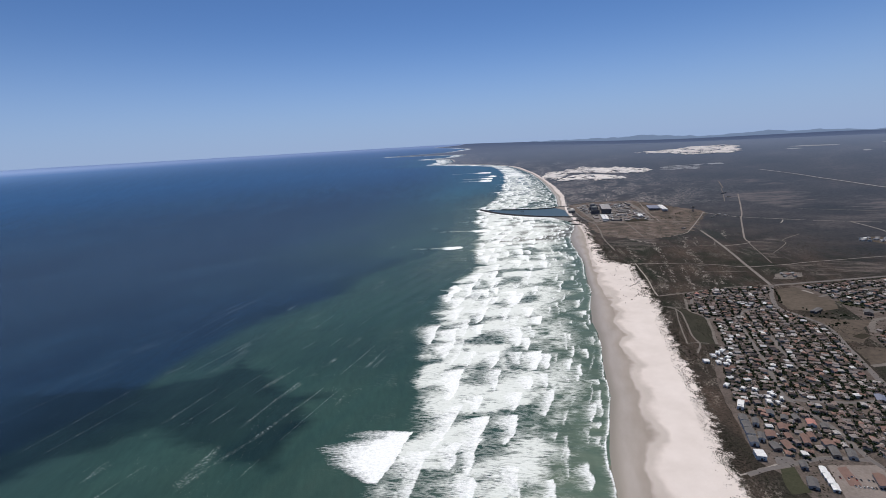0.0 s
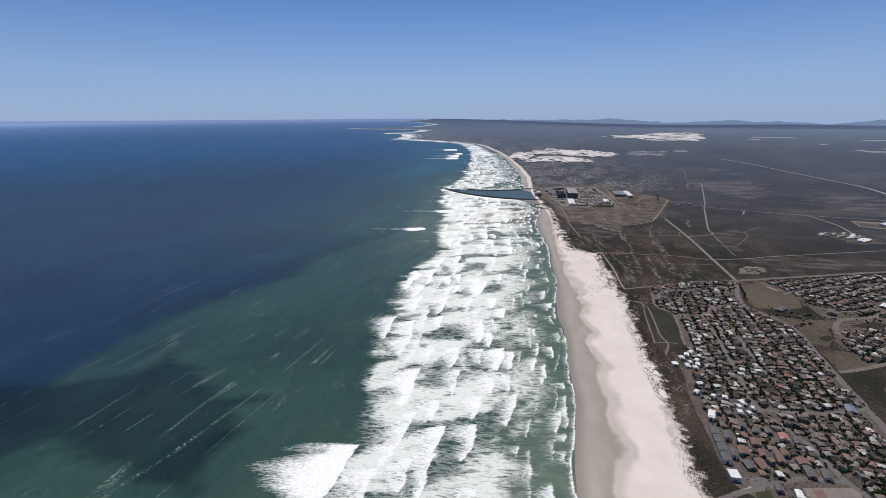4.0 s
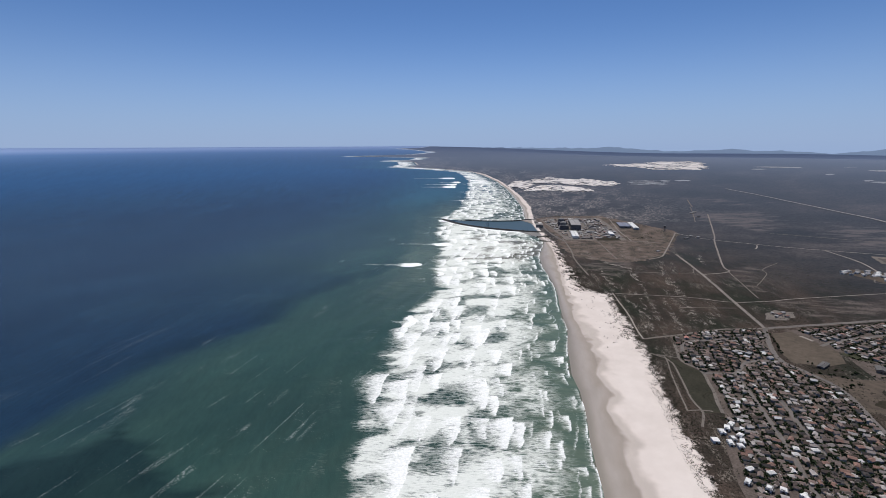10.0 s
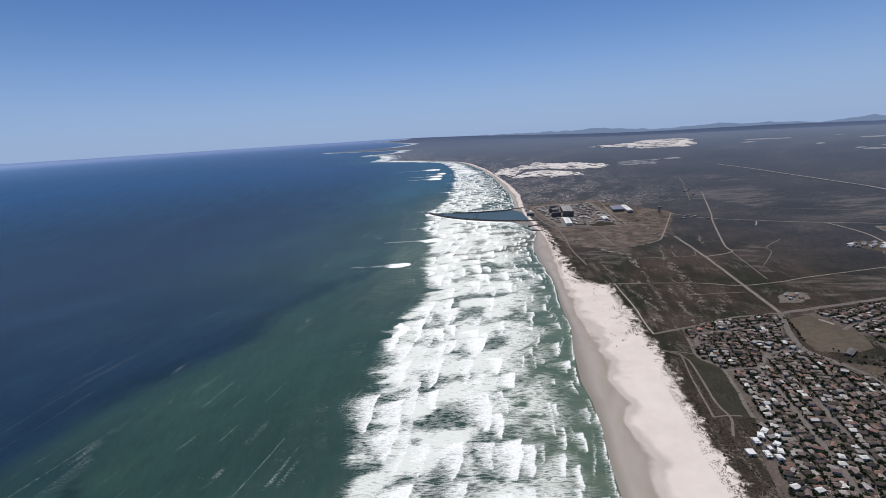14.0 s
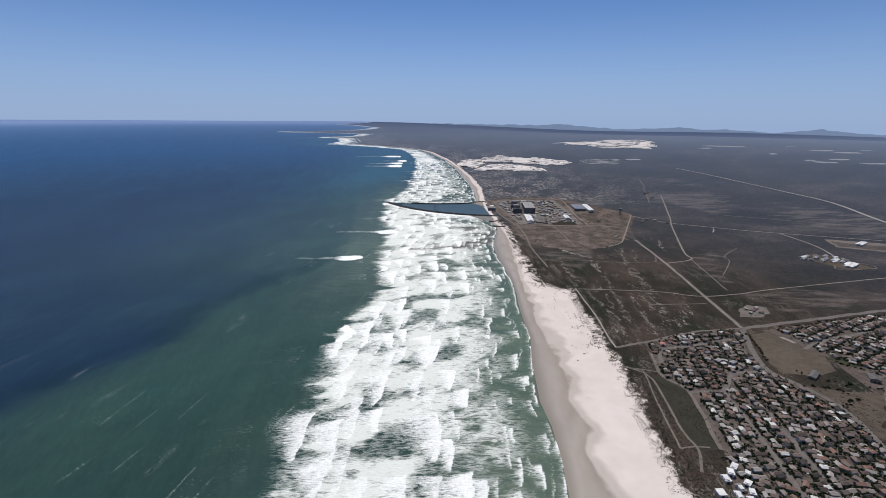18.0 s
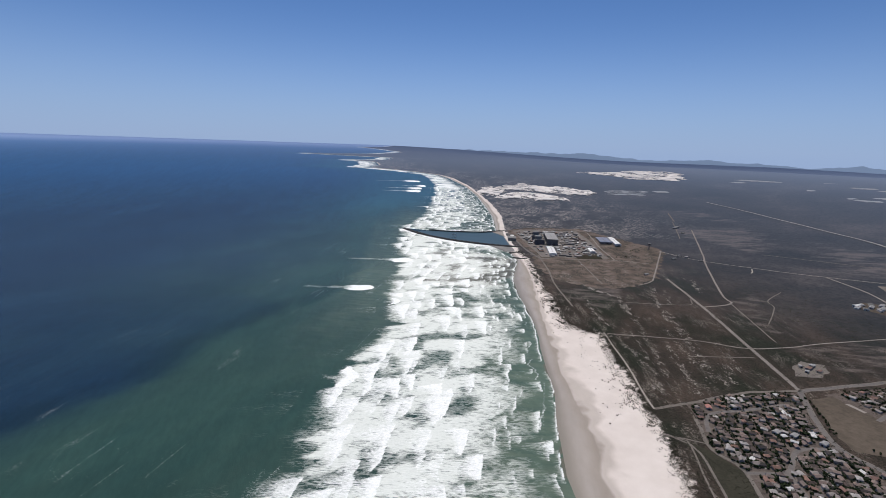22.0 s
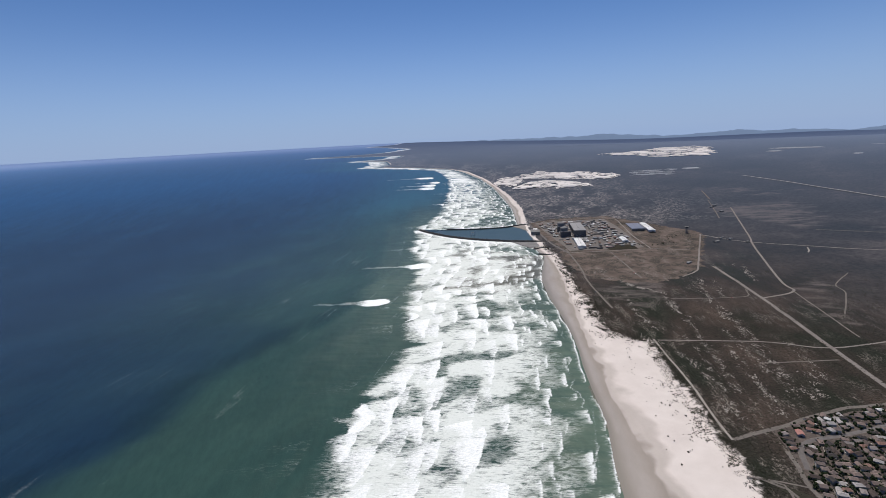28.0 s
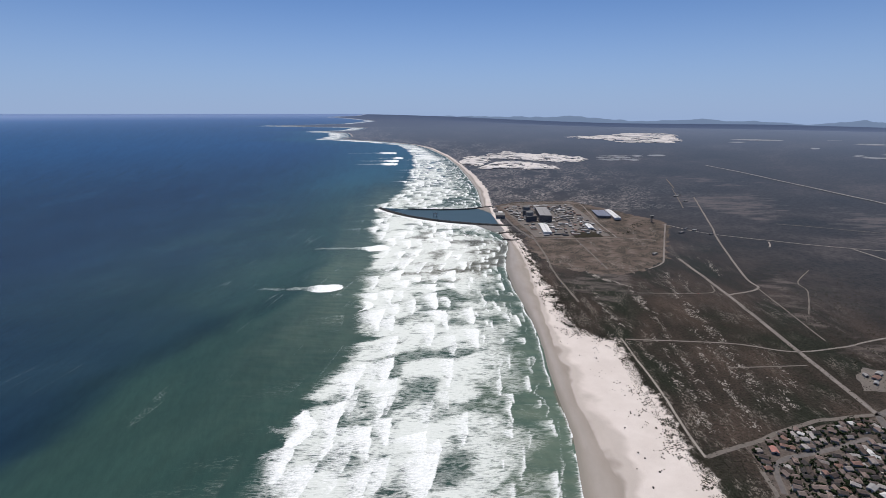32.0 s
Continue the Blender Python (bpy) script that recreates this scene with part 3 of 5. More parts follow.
def surf(offs, ys):
    """Dense foam, thin foam (both 0 to 1) and the height of the sea, by distance off the water's edge and y."""
    o, y = np.meshgrid(offs, ys)
    none = np.zeros_like(o)
    wide = surf_width(y)
    ragged = wide * (0.84 + 0.36 * rough_noise(y / 48, o / 700, 41))
    inside = ease(o, ragged + 28, ragged - 40)
    cover = np.interp(o / wide, [0, 0.08, 0.2, 0.34, 0.6, 1.1], [0.05, 0.15, 0.42, 0.68, 0.84, 0.78])
    cover = np.maximum(cover, 0.5 * ease(o, 12, 60) * ease(y, 1250, 1800))
    veil = (1 - 0.25 * ease(y, 2400, 3200)) * inside * cover * (0.42 + 0.85 * ease(rough_noise(y / 44, o / 60, 40), 0.30, 0.66))
    far = ease(y, 5000, 5600)
    foam = far * inside * cover * 1.5 * (rough_noise(y / 130, o / 120, 43) - 0.12)
    high = none.copy()
    for y0, at, half, tail, power, lean in bores():
        r0, r1 = np.searchsorted(ys, (y0 - half * 1.3 - 12, y0 + half * 1.3 + 12))
        c0, c1 = np.searchsorted(offs, (at - 34, at + tail * 3.4 + 20))
        if r1 - r0 < 2 or c1 - c0 < 2:
            continue
        oo, yy = o[r0:r1, c0:c1], y[r0:r1, c0:c1]
        key = y0 * 0.37 + at
        front = at + 7 * (grain(yy / 26, none[r0:r1, c0:c1] + key, 13) - 0.5) + 3 * (grain(yy / 7, none[r0:r1, c0:c1] + key, 14) - 0.5)
        s = (yy - y0 - lean * (oo - at)) / half
        front = front + 0.10 * half * np.minimum(s, 0) ** 2
        b = oo - front
        back = np.maximum(b, 0)
        skew = 0.45 + 0.3 * math.sin(key)
        ends = ease(np.abs(s), 1.02, 0.84)
        reach = tail * (0.10 + 0.90 * np.clip(1 - np.abs(s - skew) / (1 + abs(skew)), 0, 1) ** 0.85) * (0.6 + 0.95 * rough_noise(yy / 19, none[r0:r1, c0:c1] + key, 15, 4))
        sheet = np.clip(1.1 - back / reach, 0, 1) ** 0.7
        body = np.where(b > 0, np.maximum(0.92 * np.exp(-back / 3.0), sheet * (0.48 + 0.62 * rough_noise(yy / 9, oo / 26, 17))), np.exp(np.minimum(b, 0) / 0.9))
        body = body * ends * power
        foam[r0:r1, c0:c1] = np.maximum(foam[r0:r1, c0:c1], body)
        trail = np.where(b > 0, np.exp(-back / (reach * 1.7 + 6)), 0) * ease(np.abs(s), 1.25, 0.7) * power
        veil[r0:r1, c0:c1] = np.maximum(veil[r0:r1, c0:c1], trail * 0.9 * (power < 1.2))
        rise = ends * power * np.where(b > 0, np.exp(-back / 7), np.exp(np.minimum(b, 0) / 1.8)) * min(0.8, 0.2 + at / 320)
        high[r0:r1, c0:c1] = np.maximum(high[r0:r1, c0:c1], rise)
    for y0, at, half, tail in BREAKERS:
        off = np.abs(y - y0 - 0.15 * (o - at)) / half
        behind = o - (at + 14 * off**2 + 9 * (grain(y / 8, none, 70) - 0.5))
        away = np.clip(behind / tail, 0, 1)
        off = off + 0.85 * (rough_noise(o / 26, y / 14, 71) - 0.5)
        on = ease(off / (1.35 - 0.95 * ease(away, 0.08, 0.5)), 1.05, 0.75) * ease(away, 1.0, 0.7)
        body = np.where(behind > 0, 1.0 - 0.74 * ease(away, 0.14, 0.4), np.exp(np.minimum(behind, 0) / 1.2))
        veil = np.maximum(veil, 0.62 * on * (behind > 0))
        foam, high = np.maximum(foam, on * body), high + on * np.exp(-np.abs(behind) / 10) * 1.4
    for at, weight in ((1, 0.95), (17, 0.55)):  # the wash at the water's edge
        edge = o + 3 - at - (9 + at * 1.1) * rough_noise(y / 34, none, 60 + at)
        wash = weight * np.where(edge > 0, np.exp(-np.maximum(edge, 0) / (2.5 + 0.1 * at)), np.exp(np.minimum(edge, 0) / 0.8)) * ease(grain(y / 46, none, 61 + at), 0.12 + 0.014 * at, 0.34 + 0.016 * at)
        foam, veil = np.maximum(foam, wash), np.maximum(veil, np.where(edge > 0, 0.55 * np.exp(-np.maximum(edge, 0) / 10), 0) * (wash > 0) * weight)
    veil = veil * np.maximum(ease(o, wide * 1.12 + 12, wide * 0.95), (o > wide * 1.12) * 0.6)
    return np.clip(foam, 0, 1), np.clip(veil, 0, 1), high


def basin_calm(x, y):
    """1 inside the harbour basin, where no surf runs."""
    n, s = np.interp(x, plan([172, 263, 441, 530]), plan([2040, 1996, 1962, 1990])), np.interp(x, plan([172, 280, 413, 530]), plan([2030, 1851, 1754, 1715]))
    return ((y < n) & (y > s) & (x > 172 * S)).astype(float)


def build_sea():
    ys = spaced((-2400, 420, 60), (420, 1500, 2.8), (1500, 2450, 4.0), (2450, 2600, 5), (2600, 3700, 8), (3700, 5600, 16), (5600, 9000, 50), (9000, 16000, 150), (16000, 46600, 500))
    offs = spaced((-70, 470, 2.5), (470, 800, 8), (800, 1300, 20), (1300, 4000, 90), (4000, 10000, 300), (10000, 46000, 900))
    o, y = np.meshgrid(offs, ys)
    x = shore(y, 1) + 7 * (rough_noise(y / 70, y * 0, 62) - 0.5) * ease(y, 2600, 2000) - o
    foam, veil, high = surf(offs, ys)
    calm = basin_calm(x, y)
    wall = np.interp(x, plan([172, 280, 413, 500]), plan([2030, 1851, 1754, 1715])) - y
    dash = ease(wall, 150, 10) * (wall > 0) * (x > 150 * S) * (x < 470 * S) * (0.5 + 0.6 * rough_noise(y / 20, x / 40, 42))
    foam, veil, high = np.clip(np.maximum(foam, dash), 0, 1) * (1 - calm), veil * (1 - calm), high * (1 - calm)
    swell = np.sin((o + 0.25 * y + 60 * grain(y / 300, o / 300, 90)) / 9.5) * 0.35 * ease(o, 30, 200) * ease(y, 2900, 2300) * ease(o, 800, 500)
    z = (high + swell) * ease(o, -6, 12) - 0.05
    edge = np.interp(y, PLUME[:, 0], PLUME[:, 1]) + 40 * (rough_noise(y / 90, x / 90, 95) - 0.5)
    soft = np.interp(y, [900, 1350, 3000], [16, 130, 220])
    shoal = 0.5 * (0.8 * ease(x, edge - soft, edge + 16 + soft) + 0.2 * ease(np.abs(x - edge - 24), 60, 0) + 0.2 * ease(x, edge + 20, edge + 200)) + 0.10 * (rough_noise(x / 200, y / 200, 96) - 0.5) * 2
    shoal = shoal * (0.55 + 0.45 * ease(x, -900, -250)) * ease(y, 5200, 2200) + 0.50 * ease(y, 1100, 2200) * ease(o, 1900, 250)
    shoal = np.clip(np.maximum(shoal, np.minimum(ease(o, surf_width(y) * 1.15, 4) * (0.8 + 0.4 * rough_noise(y / 60, o / 80, 94)), 0.94 + 0.06 * ease(o, 14, 2))), 0, 1) * (1 - 0.75 * calm)
    caps = np.maximum(ease(rough_noise(y / 150, o / 110, 81, 3), 0.46, 0.64), 0.9 * ease(y, 1050, 800) * ease(o, 420, 560)) * ease(o, 1250, 600) * ease(y, 3300, 1800)
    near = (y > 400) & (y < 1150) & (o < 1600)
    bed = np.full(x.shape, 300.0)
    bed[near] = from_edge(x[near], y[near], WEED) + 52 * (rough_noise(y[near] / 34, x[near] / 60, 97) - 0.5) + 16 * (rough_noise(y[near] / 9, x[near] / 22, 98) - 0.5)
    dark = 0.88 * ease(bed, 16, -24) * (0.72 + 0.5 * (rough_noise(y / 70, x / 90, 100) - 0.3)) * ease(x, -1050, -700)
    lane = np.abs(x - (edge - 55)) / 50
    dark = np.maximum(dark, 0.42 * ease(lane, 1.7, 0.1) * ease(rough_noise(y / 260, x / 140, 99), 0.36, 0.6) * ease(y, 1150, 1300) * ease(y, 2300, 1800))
    v = drawn_in(np.stack([x, y, z], -1).reshape(-1, 3))
    r = np.hypot(x - HUB[0], y - HUB[1])
    # shares of painted haze: blue at middle distance, pale towards the horizon
    sea_haze, horizon = 0.88 * ease(r, 1300, 8000) * (1 - 0.45 * ease(o, 1900, 200)), 0.99 * ease(r, 5000, 40000)
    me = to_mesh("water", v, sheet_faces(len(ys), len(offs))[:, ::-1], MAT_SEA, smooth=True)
    give(me, "foam", foam), give(me, "veil", veil), give(me, "shoal", shoal), give(me, "dark", dark), give(me, "caps", caps), give(me, "sea_haze", sea_haze), give(me, "horizon", horizon)
    tagged(new("water", me), "blue-green ocean with white lines of breaking surf", "sea", kind="structure")


RIDGE = [(-3, -1.2), (4, -1.0), (10, -0.75), (16, -0.8), (21, -0.83), (24.5, -0.70), (27.5, -0.98), (30, -1.15), (34.5, -1.08), (36.5, -0.88), (39, -1.12),
         (41, -1.05), (45, -1.25), (47.2, -1.05), (48.6, -0.88), (51, -1.18), (54, -1.25), (60, -0.9), (75, -1.0)]


def build_range():
    """Far mountains along the horizon: bearing and height above the eye's level, both in degrees."""
    az = np.arange(-2, 75, 0.12)
    top = np.interp(az, [a for a, e in RIDGE], [e for a, e in RIDGE])
    verts = []
    for k, (r, share) in enumerate([(4480, 0.0), (4520, 0.45), (4560, 0.8), (4590, 1.0), (4640, 0.4)]):
        rugged = (rough_noise(az * 1.3, az * 0 + k * 0.7, 7) - 0.5) * 0.16 * (0.3 + share)
        e = -1.75 + (top + 1.75 + rugged * (share > 0)) * share
        verts.append(np.stack([HUB[0] + r * np.sin(np.radians(az)), HUB[1] + r * np.cos(np.radians(az)), HUB[2] + r * np.tan(np.radians(e))], 1))
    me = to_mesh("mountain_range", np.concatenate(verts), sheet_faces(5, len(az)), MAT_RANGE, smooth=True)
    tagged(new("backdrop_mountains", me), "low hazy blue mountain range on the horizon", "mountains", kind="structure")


def build_haze():
    """Added glowing band of haze round the whole horizon, behind all land and sea."""
    az, rings = np.radians(np.arange(0, 363, 3)), np.linspace(-1.6, 20, 26)
    a, e = np.meshgrid(az, rings)
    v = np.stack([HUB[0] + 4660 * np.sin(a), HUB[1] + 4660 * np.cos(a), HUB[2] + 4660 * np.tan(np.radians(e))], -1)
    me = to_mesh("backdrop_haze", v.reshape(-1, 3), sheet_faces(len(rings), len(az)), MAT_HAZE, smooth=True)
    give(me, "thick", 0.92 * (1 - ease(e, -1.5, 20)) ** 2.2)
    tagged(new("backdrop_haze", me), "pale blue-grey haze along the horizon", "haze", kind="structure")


def rough_outline(pts, step=7.0, wild=3.0, seed=0):
    """A closed outline in metres with uneven edges."""
    pts, out = np.asarray(pts, float), []
    for a, b in zip(pts, np.roll(pts, -1, 0)):
        m = max(1, int(np.hypot(*(b - a)) / step))
        out += [a + (b - a) * k / m for k in range(m)]
    out = np.array(out)
    size = max(14.0, step * 2.5)
    dx, dy = (rough_noise(out[:, 0] / size + k, out[:, 1] / size, seed) - 0.5 for k in (0, 50))
    out[:, 0] += dx * 2 * wild
    out[:, 1] += dy * 2 * wild
    return out


def filled(name, outline, z, mat):
    bm = bmesh.new()
    vs = [bm.verts.new((x, y, z)) for x, y in outline]
    f = bm.faces.new(vs)
    bmesh.ops.triangulate(bm, faces=[f])
    for k in range(4):
        long_edges = [e for e in bm.edges if e.calc_length() > 150]
        if not long_edges:
            break
        bmesh.ops.subdivide_edges(bm, edges=long_edges, cuts=1)
        bmesh.ops.triangulate(bm, faces=bm.faces)
    for v, p in zip(bm.verts, drawn_in([v.co[:] for v in bm.verts])):
        v.co = p
    for f in bm.faces:
        if f.normal.z < 0:
            f.normal_flip()
    me = bpy.data.meshes.new(name)
    bm.to_mesh(me)
    bm.free()
    me.materials.append(mat)
    return new(name, me)


def area(name, pts, mat, label, category="ground", lift=0.1, wild=3.0, step=7.0):
    ob = filled(name, rough_outline(plan(pts), step, wild, len(label)), LAND_Z + lift, mat)
    return tagged(ob, label, category, kind="structure")


def smooth_line(pts, step=12.0):
    """A rounded line through the points (Catmull-Rom)."""
    p = np.asarray(pts, float)
    p = np.concatenate([[2 * p[0] - p[1]], p, [2 * p[-1] - p[-2]]])
    out = []
    for a, b, c, d in zip(p, p[1:], p[2:], p[3:]):
        m = max(1, int(np.hypot(*(c - b)) / step))
        for t in np.arange(m) / m:
            out.append(0.5 * (2 * b + (c - a) * t + (2 * a - 5 * b + 4 * c - d) * t**2 + (3 * b - a - 3 * c + d) * t**3))
    return np.array(out + [p[-2]])


ROAD_LINES = []


def road(name, pts, width, mat, label, lift=0.2, verge=None):
    line = smooth_line(plan(pts))
    ROAD_LINES.append((line, width))
    way = np.gradient(line, axis=0)
    way /= np.hypot(*way.T)[:, None]
    side = np.stack([way[:, 1], -way[:, 0]], 1)

    def strip(w, z, wild, part_name, m):
        jag = (grain(np.arange(len(line)) / 2.5, np.arange(len(line)) * 0, len(pts)) - 0.5)[:, None] * wild
        l, r = line - side * (w / 2 + jag), line + side * (w / 2 - jag)
        v = np.stack([np.c_[l, np.full(len(l), z)], np.c_[r, np.full(len(l), z)]], 1).reshape(-1, 3)
        return new(part_name, to_mesh(part_name, drawn_in(v), sheet_faces(len(line), 2), m))

    ob = tagged(strip(width, LAND_Z + lift, 1.0, name, mat), label, "road", kind="structure")
    if verge:
        v = strip(width * 1.0 + verge, LAND_Z + lift - 0.06, 3.5, "verge", MAT_TRACK)
        v.parent = ob
    return ob


build_ground()
build_sea()
build_range()
build_haze()
area("town_ground", [(434, 826), (487, 838), (605, 838), (541, 737), (548, 690), (556, 645), (530, 575), (505, 520), (480, 460), (460, 405), (438, 345), (395, 290), (290, 290), (284, 350), (272, 372),
     (290, 430), (312, 500), (333, 545), (375, 608), (411, 706), (402, 738), (424, 790)], MAT_YARD, "dusty brown town ground between houses")
area("town_ground_east", [(632, 830), (850, 846), (1100, 850), (1040, 700), (740, 600), (640, 548), (560, 536), (580, 600), (620, 655), (652, 742)], MAT_YARD, "dusty brown ground between eastern houses")
area("plant_ground", [(480, 1350), (471, 1480), (512, 1640), (520, 1850), (545, 2000), (640, 2050), (830, 2030), (945, 1680), (930, 1630), (735, 1365), (690, 1330), (600, 1290), (540, 1300)], MAT_SCRAPED,
     "brown scraped ground around the power station", wild=22.0, step=5.0)
area("sports_field", [(604, 820), (640, 825), (650, 748), (628, 712), (590, 705), (556, 722), (560, 745)], MAT_DRYGRASS, "dry yellow-green sports field", lift=0.2)
area("bare_ground", [(556, 690), (600, 668), (640, 660), (600, 635), (588, 610), (560, 590), (540, 592), (562, 645)], MAT_BARE, "bare reddish-brown open ground", lift=0.2)
area("bare_ground", [(536, 578), (554, 580), (600, 560), (556, 534), (517, 527)], MAT_BARE, "bare reddish-brown open ground", lift=0.2)
area("scrub_hollow", [(641, 644), (688, 654), (702, 638), (666, 628)], MAT_HOLLOW, "dark scrubby hollow in open ground", lift=0.3)
area("scrub_hollow", [(562, 609), (582, 619), (590, 609), (567, 599)], MAT_HOLLOW, "dark scrubby hollow in open ground", lift=0.3)
area("lawn", [(286, 364), (299, 367), (293, 346), (290, 330), (272, 330), (278, 345)], MAT_LAWN, "green watered lawn by the beach", lift=0.2, wild=3.5)
area("car_park", [(327, 361), (372, 357), (348, 318), (310, 320)], MAT_LOT, "brown gravel car park", lift=0.2, wild=1.0)
area("beach_green", [(376, 770), (400, 738), (411, 706), (375, 612), (352, 612), (357, 645), (384, 737)], MAT_HEATH, "dark green scrub strip between paths", lift=0.1, wild=3.0)
road("road", [(760, 1360), (708, 1165), (682, 1080), (649, 970), (622, 885), (609, 842)], 6.5, MAT_GRAVEL, "straight pale gravel road through scrub", verge=4)
road("road", [(609, 842), (588, 812), (552, 752), (543, 720), (552, 690), (557, 650), (535, 590), (512, 539), (493, 490), (478, 450), (455, 400), (430, 345), (405, 300)], 8, MAT_ASPHALT, "worn grey asphalt road past the town", verge=3)
road("road", [(388, 820), (434, 827), (487, 838), (536, 845), (609, 842)], 5, MAT_TRACK, "pale sandy boundary road", verge=2)
road("road", [(609, 842), (782, 853), (987, 864), (1400, 880)], 7, MAT_ASPHALT, "worn grey asphalt road east of town", verge=5)
road("track", [(443, 1046), (575, 1008), (642, 972), (721, 970), (808, 980), (1141, 998), (1500, 1010)], 4.5, MAT_GRAVEL, "pale sandy track across scrub")
road("track", [(526, 953), (627, 939)], 3.5, MAT_TRACK, "pale sandy track across scrub")
road("track", [(439, 1050), (430, 1008), (414, 928), (394, 854), (387, 820)], 4, MAT_PALE, "pale sandy path behind the beach")
road("track", [(374, 766), (386, 737), (357, 645), (352, 614), (334, 587)], 4, MAT_TRACK, "sandy path through beach scrub")
road("track", [(1349, 2230), (1240, 2040), (1131, 1854)], 5, MAT_TRACK, "pale sandy track across scrub", lift=0.6)
road("road", [(1300, 2030), (1040, 1610), (967, 1500), (811, 1240), (783, 1178), (708, 1160)], 6.5, MAT_GRAVEL, "pale gravel road through scrub", lift=0.4)
road("track", [(783, 1178), (712, 990)], 4, MAT_TRACK, "faint sandy track across scrub")
road("road", [(925, 1655), (969, 1545), (1075, 1450), (1200, 1360), (1600, 1130)], 5, MAT_PALE, "pale road crossing the scrub plain", lift=0.4)
road("track", [(1200, 1355), (1175, 1230), (1121, 1121)], 6, MAT_PALE, "pale farm track", lift=0.4)
road("road", [(933, 1656), (738, 1380), (700, 1335), (655, 1310)], 5.5, MAT_GRAVEL, "pale perimeter road of the power station", lift=0.4)
road("road", [(2070, 2990), (2020, 2640), (1960, 2360), (1925, 2174), (1885, 1989), (1855, 1830), (1800, 1690), (1693, 1502), (1640, 1400), (1480, 1060)], 16, MAT_HIGHWAY, "long straight highway across the plain", lift=3.0)
road("track", [(963, 1244), (880, 1190), (857, 1149), (770, 1067)], 3, MAT_TRACK, "winding sandy track in scrub", lift=0.3)
road("track", [(515, 527), (545, 530), (622, 548), (760, 590)], 9, MAT_TRACK, "broad sandy road edging the town", lift=0.3)
road("street", [(453, 700), (425, 616), (402, 555), (379, 500), (369, 465), (374, 415), (368, 366), (372, 340), (360, 300)], 6, MAT_ASPHALT, "grey residential street", lift=0.3, verge=2)
road("street", [(470, 652), (442, 578), (425, 530)], 6, MAT_ASPHALT, "grey residential street", lift=0.3, verge=2)
road("street", [(424, 795), (403, 741), (411, 704), (374, 610)], 5, MAT_TRACK, "grey residential street behind the scrub", lift=0.3, verge=1)
road("street", [(253, 356), (293, 364), (335, 370), (366, 364)], 6, MAT_ASPHALT, "grey residential street", lift=0.35, verge=2)
road("street", [(369, 465), (426, 453), (480, 456)], 6, MAT_ASPHALT, "grey residential street", lift=0.35, verge=2)
road("street", [(420, 770), (447, 802), (495, 806), (563, 813)], 6, MAT_ASPHALT, "curved residential street", lift=0.35, verge=2)
road("street", [(411, 704), (453, 700), (494, 729), (541, 728)], 6, MAT_ASPHALT, "grey residential street", lift=0.35, verge=2)
road("street", [(642, 770), (720, 790), (860, 800), (1000, 800)], 6, MAT_ASPHALT, "grey residential street", lift=0.35, verge=2)
road("street", [(660, 690), (760, 700), (900, 740), (1020, 750)], 6, MAT_ASPHALT, "grey residential street", lift=0.35, verge=2)
road("street", [(600, 620), (640, 660), (700, 668), (760, 690)], 8, MAT_TRACK, "sandy residential street", lift=0.35, verge=3)
road("plant_road", [(513, 1566), (618, 1553), (720, 1540), (800, 1500)], 5.5, MAT_GRAVEL, "pale service road along the fence", lift=0.4)
road("plant_road", [(577, 1984), (624, 2017), (817, 1992), (800, 1850), (760, 1720), (722, 1545)], 5.5, MAT_GRAVEL, "pale service road along the fence", lift=0.4)
road("plant_road", [(536, 1980), (523, 1839), (509, 1689), (513, 1566)], 9, MAT_ASPHALT, "grey service road behind the shore", lift=0.4)
road("plant_road", [(614, 1545), (574, 1323)], 5, MAT_TRACK, "sandy service track", lift=0.4)
road("plant_road", [(521, 1602), (490, 1440), (462, 1330), (440, 1180)], 6, MAT_TRACK, "sandy service track behind the beach", lift=0.4)
area("paved_lot", [(290, 376), (304, 375), (304, 366), (286, 366)], MAT_ASPHALT, "grey paved parking lot by the villas", lift=0.25, wild=0.5)
area("tennis_court", [(332, 357), (341, 358), (335, 335), (325, 335)], MAT_PINK, "reddish brown paved court", lift=0.5, wild=0.2)
area("gardens", [(647, 743), (674, 741), (697, 727), (682, 710), (654, 718)], MAT_LAWN, "green school gardens", lift=0.25, wild=2)
area("sandy_pitch", [(639, 808), (645, 806), (648, 787), (643, 786)], MAT_PALE, "pale sandy strip beside the field", lift=0.3, wild=1)
road("track", [(1237, 1605), (1308, 1556), (1398, 1485), (1560, 1370)], 6, MAT_TRACK, "pale road crossing the scrub plain", lift=0.5)
road("track", [(559, 1198), (640, 1180), (690, 1176), (704, 1192), (714, 1210)], 3.5, MAT_TRACK, "faint sandy track across scrub", lift=0.3)
road("track", [(1059, 1440), (1040, 1415), (1023, 1400)], 5, MAT_PALE, "short pale track off the road", lift=0.5)
road("track", [(1500, 2495), (1359, 2231)], 7, MAT_TRACK, "pale sandy track across scrub", lift=1.0)
road("footpath", [(374, 767), (386, 757), (360, 687), (341, 632), (336, 619)], 3, MAT_TRACK, "sandy footpath through dark beach scrub", lift=0.35)
road("footpath", [(363, 772), (388, 760), (404, 750)], 3, MAT_TRACK, "sandy footpath through dark beach scrub", lift=0.35)
road("footpath", [(336, 619), (351, 619), (365, 615)], 3, MAT_TRACK, "sandy footpath through dark beach scrub", lift=0.35)
road("footpath", [(246, 355), (264, 359), (286, 366)], 2.5, MAT_PALE, "pale footpath down to the beach", lift=0.3)

